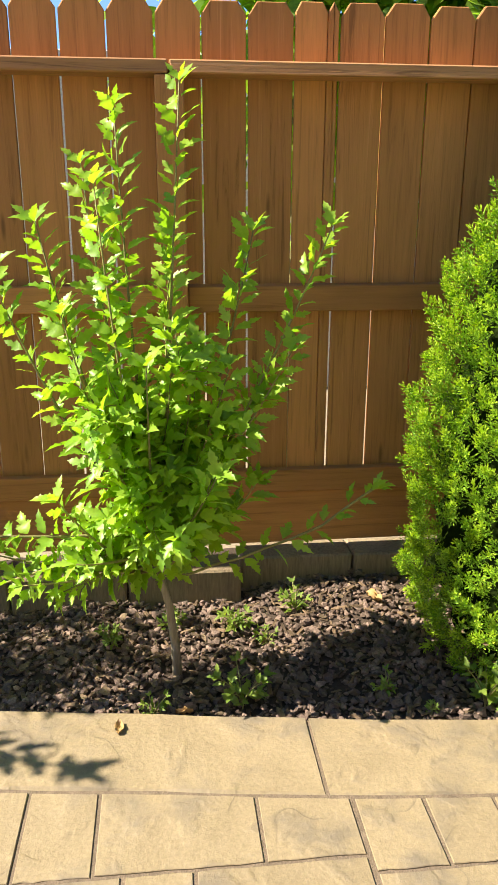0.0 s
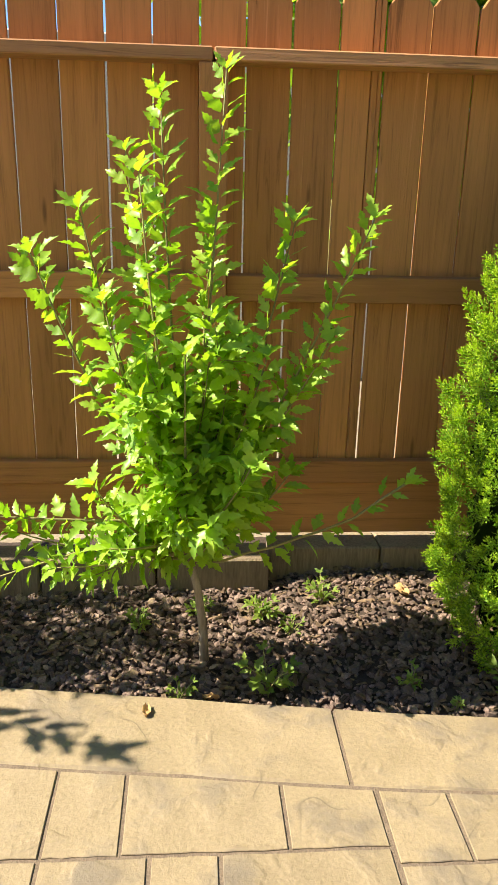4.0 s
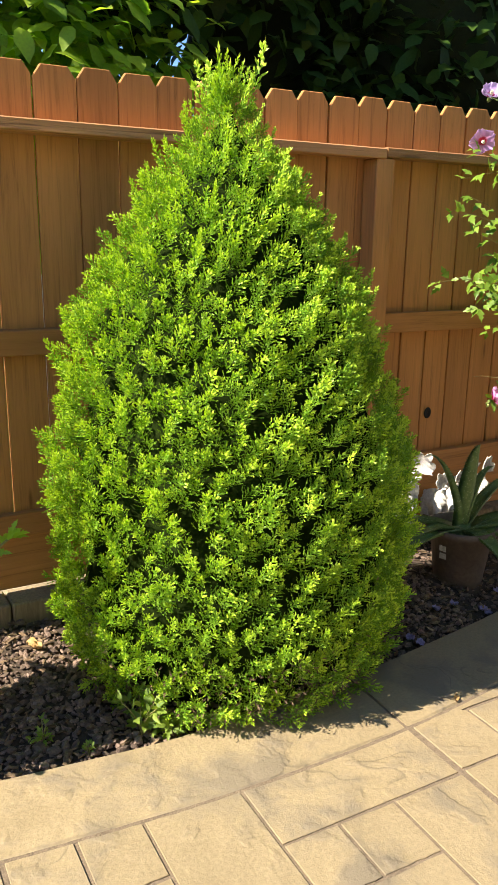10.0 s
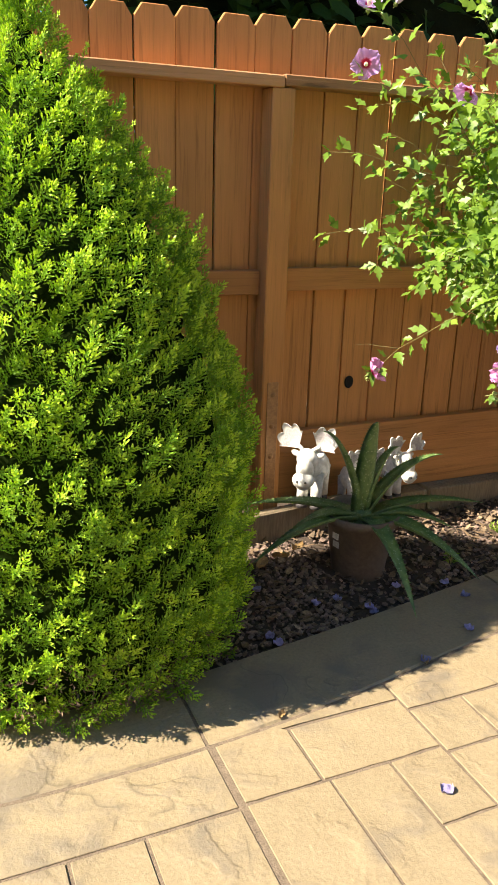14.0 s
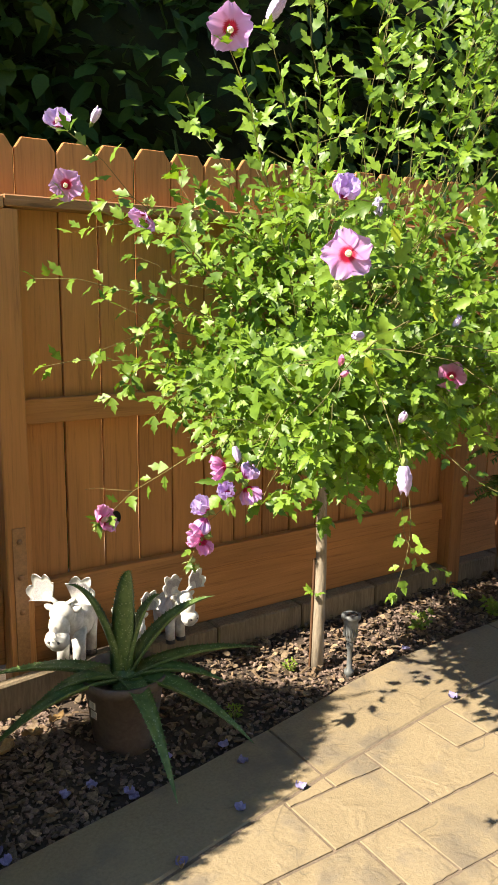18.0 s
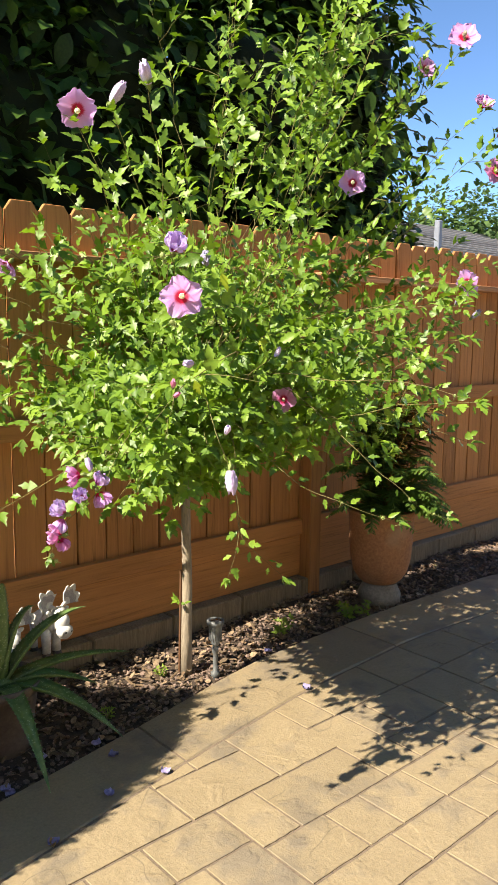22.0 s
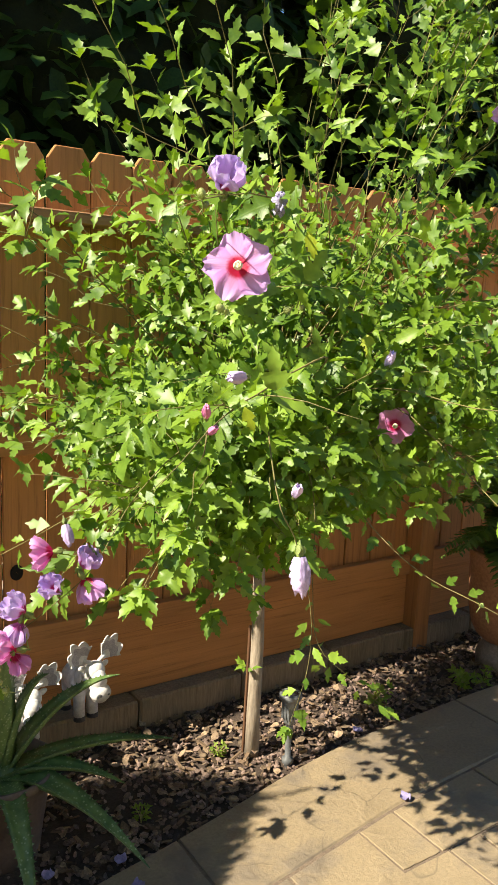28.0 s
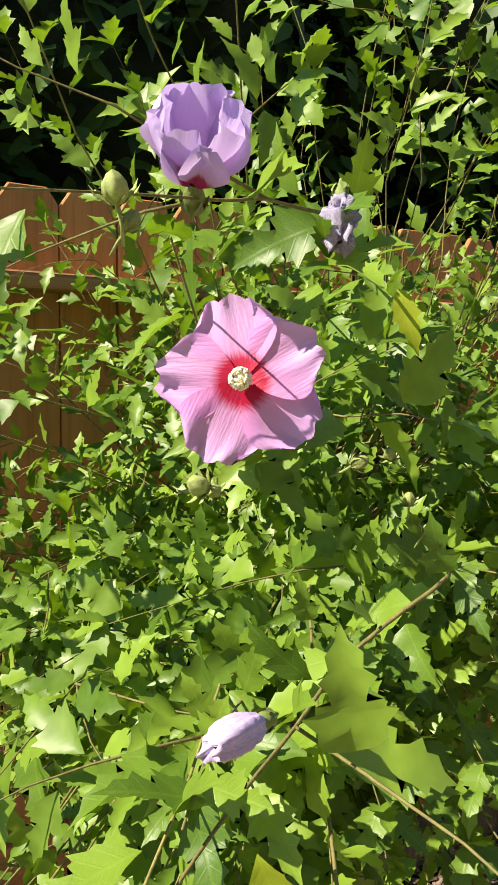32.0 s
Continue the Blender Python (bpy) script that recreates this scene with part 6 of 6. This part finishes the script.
low_shade_shrub = copy_thing(shrub, Matrix.Translation((-1.12, 2.12, 0.0)) @ Matrix.Rotation(0.6, 4, "Z") @ Matrix.Scale(0.64, 4) @ Matrix.Translation((0, -2.05, 0)))
tagged(low_shade_shrub, "unseen small shrub copy, added for shade on the bed", "shrub")
tagged(far_shade_shrub, "unseen shrub copy, added for leaf shade on the paving", "shrub")

# ---- weeds, fallen petals, dry leaves ----
M_WEED = leafy("weed_leaf", (0.10, 0.19, 0.03), (0.27, 0.36, 0.07), 0.35, 0.5)
M_DRYLEAF = surface("dry_leaf", (0.30, 0.17, 0.06), (0.52, 0.34, 0.15), 20, 0.85, 0.5, 90, vary=0.3)
M_FALLEN = surface("fallen_petal", (0.20, 0.17, 0.34), (0.40, 0.36, 0.60), 25, 0.8, 0.5, 90, vary=0.3)
WEEDS = [(0.20, 2.28, 0.10), (0.42, 2.36, 0.09), (0.19, 1.90, 0.12), (-0.07, 1.87, 0.06), (0.61, 1.88, 0.06), (0.71, 1.77, 0.04), (0.88, 1.80, 0.13), (0.96, 1.77, 0.10), (1.79, 1.84, 0.05), (1.75, 1.95, 0.06), (3.24, 2.29, 0.05), (2.86, 2.10, 0.05), (3.95, 2.28, 0.09), (4.4, 2.22, 0.10), (4.5, 2.2, 0.07), (-0.2, 2.2, 0.08), (-0.02, 2.3, 0.07), (0.3, 2.2, 0.06)]


def weed(x, y, size, seed):
    r = random.Random(seed)
    z = bed_z(x, y)
    w = thing("weed", (x, y, z), "small green weed seedling in the mulch", "weed", "weeds in the bed")
    lv = Heap()
    for k in range(6):
        a = r.uniform(0, 6.28)
        tip = Vector((math.cos(a) * size * r.uniform(0.2, 0.7), math.sin(a) * size * r.uniform(0.2, 0.7), size * r.uniform(0.5, 1.1)))
        pts = bezier(Vector((0, 0, -0.01)), Vector((0, 0, size * 0.5)), tip, 6)
        part("stem", mesh_of("stem", *tube(pts, [0.0015] * 6, 4), M_GREENTWIG), None, w)
        for m in leaves_along(pts, r, 0.35, size * 0.16, size * 0.42, size * 0.3, 0.1, 0.9):
            lv.stamp(r.choice(HIB_SHAPES), [m])
    part("leaves", lv.mesh("leaves", M_WEED, True), None, w)


for i, (x, y, s) in enumerate(WEEDS):
    weed(x, y, s, 300 + i)


def crumple(seed, size, squash=0.35):
    vs, fs = [], []
    n = 7
    for i in range(n):
        for j in range(n):
            u, v = i / (n - 1) - 0.5, j / (n - 1) - 0.5
            k = noise.noise((u * 3 + seed, v * 3, 2))
            w = max(0.1, 1 - (2 * abs(v)) ** 2 * 0.8)
            vs.append((u * size * w, v * size, abs(k) * size * squash + 0.12 * size * (u * u * 4)))
    for i in range(n - 1):
        for j in range(n - 1):
            a = i * n + j
            fs.append((a, a + n, a + n + 1, a + 1))
    return vs, fs


PETALS_BED = [(1.975, 1.836), (2.376, 1.897), (2.02, 2.12), (1.965, 1.88), (2.37, 1.92), (2.28, 1.99), (2.74, 1.98), (2.2, 2.0), (3.76, 2.16), (2.55, 2.02)]
PETALS_PATIO = [(2.73, 1.845), (2.81, 1.645), (2.355, 1.56), (3.61, 1.768), (2.076, 1.08), (2.6, 1.66)]
for i, (x, y) in enumerate(PETALS_BED + PETALS_PATIO):
    z = bed_z(x, y) + 0.022 if i < len(PETALS_BED) else 0.001
    ob = part("fallen_flower", mesh_of("fallen_flower", *crumple(i + 3, 0.036, 0.6), M_FALLEN, True), m=Matrix.Translation((x, y, z)) @ Matrix.Rotation(i * 1.7, 4, 'Z'))
    tagged(ob, "crumpled violet fallen flower on the ground", "flower", "fallen flowers")
for i, (x, y, s) in enumerate([(-0.157, 1.775, 0.05), (1.817, 1.479, 0.035), (0.02, 1.86, 0.05), (0.7, 2.36, 0.07), (1.9, 2.2, 0.08), (2.1, 2.25, 0.07), (2.2, 2.3, 0.07), (2.0, 2.35, 0.08), (2.35, 1.555, 0.04), (2.3, 2.35, 0.06), (1.85, 2.05, 0.06)]):
    z = 0.002 if y < bed_edge(x) - 0.02 else bed_z(x, y) + 0.025
    ob = part("dry_leaf", mesh_of("dry_leaf", *crumple(i + 40, s, 0.5), M_DRYLEAF, True), m=Matrix.Translation((x, y, z)) @ Matrix.Rotation(i * 2.3, 4, 'Z') @ Matrix.Scale(0.5, 4, (1, 0, 0)))
    tagged(ob, "curled brown dry leaf lying flat", "leaf", "dry leaves")

# ---- beyond the fence ----
M_STUCCO = surface("pale_stucco", (0.62, 0.60, 0.56), (0.75, 0.73, 0.69), 4, 0.9, 0.3, 80)
M_CREAM = surface("tan_stucco", (0.50, 0.42, 0.31), (0.60, 0.52, 0.40), 4, 0.9, 0.3, 80)
M_ROOF = surface("grey_shingle", (0.24, 0.22, 0.20), (0.38, 0.35, 0.32), 6, 0.9, 0.4, 60, vary=0.2)
M_TRIM = surface("grey_white_trim", (0.20, 0.22, 0.26), (0.28, 0.30, 0.34), 6, 0.6, 0.1, 60)
# pale backdrop, added so the open fence seams look bright
side_wall = tagged(part("neighbour_wall", box(-6.0, 4.4, 6.0, 6.2, -0.1, 2.35, 0.01), M_STUCCO), "pale wall added behind the fence to brighten its gaps", "wall", "", "structure")
# unseen wall, added to cut off blue sky and bounce warm light
home_wall = tagged(part("home_wall", box(-9.0, 13.0, -3.2, -3.0, -0.1, 5.6, 0.01), M_CREAM), "unseen tall tan wall added across the patio to bounce warm light", "wall", "", "structure")
house = thing("neighbour_house", (22.0, 16.0, 0.65), "distant house with a grey shingled roof", "house")
part("wall", box(-3, 9, -4, 4, -0.8, 2.6, 0.02), M_STUCCO, house)
for k in range(13):
    y0, z0 = -4.7 + k * 0.36, 2.75 + k * 0.13
    part("shingle_course", box(-3.6, 9.6, y0, y0 + 0.42, z0, z0 + 0.05, 0.01), M_ROOF, house, m=Matrix.Translation((0, 0, 0)))
part("roof", mesh_of("roof", [(-3.5, -4.6, 2.72), (9.5, -4.6, 2.72), (9.5, 0, 4.38), (-3.5, 0, 4.38), (9.5, 4.6, 2.72), (-3.5, 4.6, 2.72)], [(0, 1, 2, 3), (3, 2, 4, 5), (0, 3, 5), (1, 4, 2)], M_ROOF), None, house)
part("porch_post", box(-3.3, -3.14, -4.2, -4.04, -0.8, 3.7, 0.02), M_TRIM, house, "white corner post")


def far_tree(x, y, h, seed):
    r = random.Random(seed)
    t = thing("distant_tree", (x, y, -0.09), "round green tree beyond the houses", "tree", "trees beyond the fence")
    part("trunk", mesh_of("trunk", *tube([(0, 0, -0.1), (0.1, 0, h * 0.3), (0, 0, h * 0.7)], [0.25, 0.2, 0.08], 8), M_BARK, True), None, t)
    lv = Heap()
    lumps = [(Vector((r.uniform(-1, 1) * h * 0.38, r.uniform(-1, 1) * h * 0.3, h * r.uniform(0.35, 0.9))), h * r.uniform(0.12, 0.22)) for _ in range(16)]
    for c, rad in lumps:
        for k in range(330):
            d = Vector((r.gauss(0, 1), r.gauss(0, 1), r.gauss(0, 1))).normalized()
            lv.stamp(OVAL, [frame_of(c + d * rad * r.uniform(0.35, 1.08), d + Vector((0, 0, -0.4)), d, r.uniform(0.14, 0.26), 1.5)])
    part("crown", lv.mesh("crown", M_FAR), None, t, kind="stuff")


far_tree(29.3, 17.5, 6.9, 1)
far_tree(34.5, 16, 6.4, 2)
far_tree(36, 22, 8.0, 3)

# ---- mulch ----
def chunk(seed, flat=0.65):
    r = random.Random(seed)
    bm = bmesh.new()
    bmesh.ops.create_icosphere(bm, subdivisions=1, radius=1.0)
    for v in bm.verts:
        v.co *= r.uniform(0.55, 1.35)
        v.co.z *= flat
    out = [tuple(v.co) for v in bm.verts], [tuple(v.index for v in f.verts) for f in bm.faces]
    bm.free()
    return out


CHUNKS = [chunk(s) for s in range(7)]
SLIVER = ([(-0.25, -1, 0), (0.2, -0.9, 0.05), (0.3, 0.8, 0.0), (-0.15, 1, 0.08), (-0.2, -0.8, 0.16), (0.15, -0.7, 0.2), (0.2, 0.7, 0.16), (-0.1, 0.8, 0.2)], [(4, 5, 6, 7), (0, 1, 5, 4), (1, 2, 6, 5), (2, 3, 7, 6), (3, 0, 4, 7)])


def mulch():
    r = random.Random(12)
    heap, litter, flakes = Heap(), Heap(), Heap()
    meshes = [mesh_of("rock", v, f, M_ROCK_ONE) for v, f in CHUNKS]
    single = 0
    for k in range(21000):
        x = r.uniform(-1.6, 2.3) if k < 13500 else r.uniform(2.0, 7.5)
        y = r.uniform(bed_edge(x) + 0.005, 2.60)
        s = r.choice((0.008, 0.010, 0.012, 0.015, 0.019, 0.025)) * r.uniform(0.7, 1.1) * (0.70 if x < 1.5 else 0.56)
        if y - s < bed_edge(x):
            s *= 0.5
        m = Matrix.Translation((x, y, bed_z(x, y) + s * 0.35 + r.uniform(0, 0.008))) @ Euler((r.uniform(-.5, .5), r.uniform(-.5, .5), r.uniform(0, 6.28))).to_matrix().to_4x4() @ Matrix.Diagonal((s, s * r.uniform(0.6, 1.0), s, 1))
        if single < 290 and -0.1 < x < 0.85 and y < 2.15 and s > 0.009:
            part("rock", r.choice(meshes), None, bed, m=m)
            single += 1
        else:
            heap.stamp(r.choice(CHUNKS), [m])
    for k in range(3300):
        x = r.uniform(1.55, 7.5) if k < 1900 else r.uniform(-1.0, 1.6)
        y = r.uniform(bed_edge(x) + 0.01, 2.58)
        s = r.uniform(0.012, 0.034)
        m = Matrix.Translation((x, y, bed_z(x, y) + r.uniform(0.006, 0.02))) @ Euler((r.uniform(-.35, .35), r.uniform(-.35, .35), r.uniform(0, 6.28))).to_matrix().to_4x4() @ Matrix.Diagonal((s * 0.9, s * r.uniform(0.5, 1), s, 1))
        litter.stamp(SLIVER, [m])
    for k in range(1100):
        x = r.uniform(1.6, 5.5) if k < 900 else r.uniform(-0.8, 1.6)
        y = r.uniform(bed_edge(x) + 0.02, 2.56)
        s = r.uniform(0.018, 0.046)
        way = Vector((r.uniform(-1, 1), r.uniform(-1, 1), r.uniform(-0.25, 0.45)))
        flakes.stamp(OVAL, [frame_of(Vector((x, y, bed_z(x, y) + r.uniform(0.012, 0.026))), way, Vector((r.uniform(-.7, .7), r.uniform(-.7, .7), r.choice((1, 1, -1)))), s, r.uniform(0.7, 1.5))])
    tagged(part("leaf_litter", flakes.mesh("leaf_litter", M_FLAKE, True)), "pale brown curled dry leaves scattered over the bed", "litter", "", "stuff")
    tagged(part("lava_rock_mulch", heap.mesh("lava_rock_mulch", M_ROCK)), "reddish brown lava rock mulch covering the bed", "mulch", "", "stuff")
    tagged(part("bark_litter", litter.mesh("bark_litter", M_LITTER)), "brown bark chips and dry leaf litter", "litter", "", "stuff")


mulch()
for s in STONES:
    stone(*s)
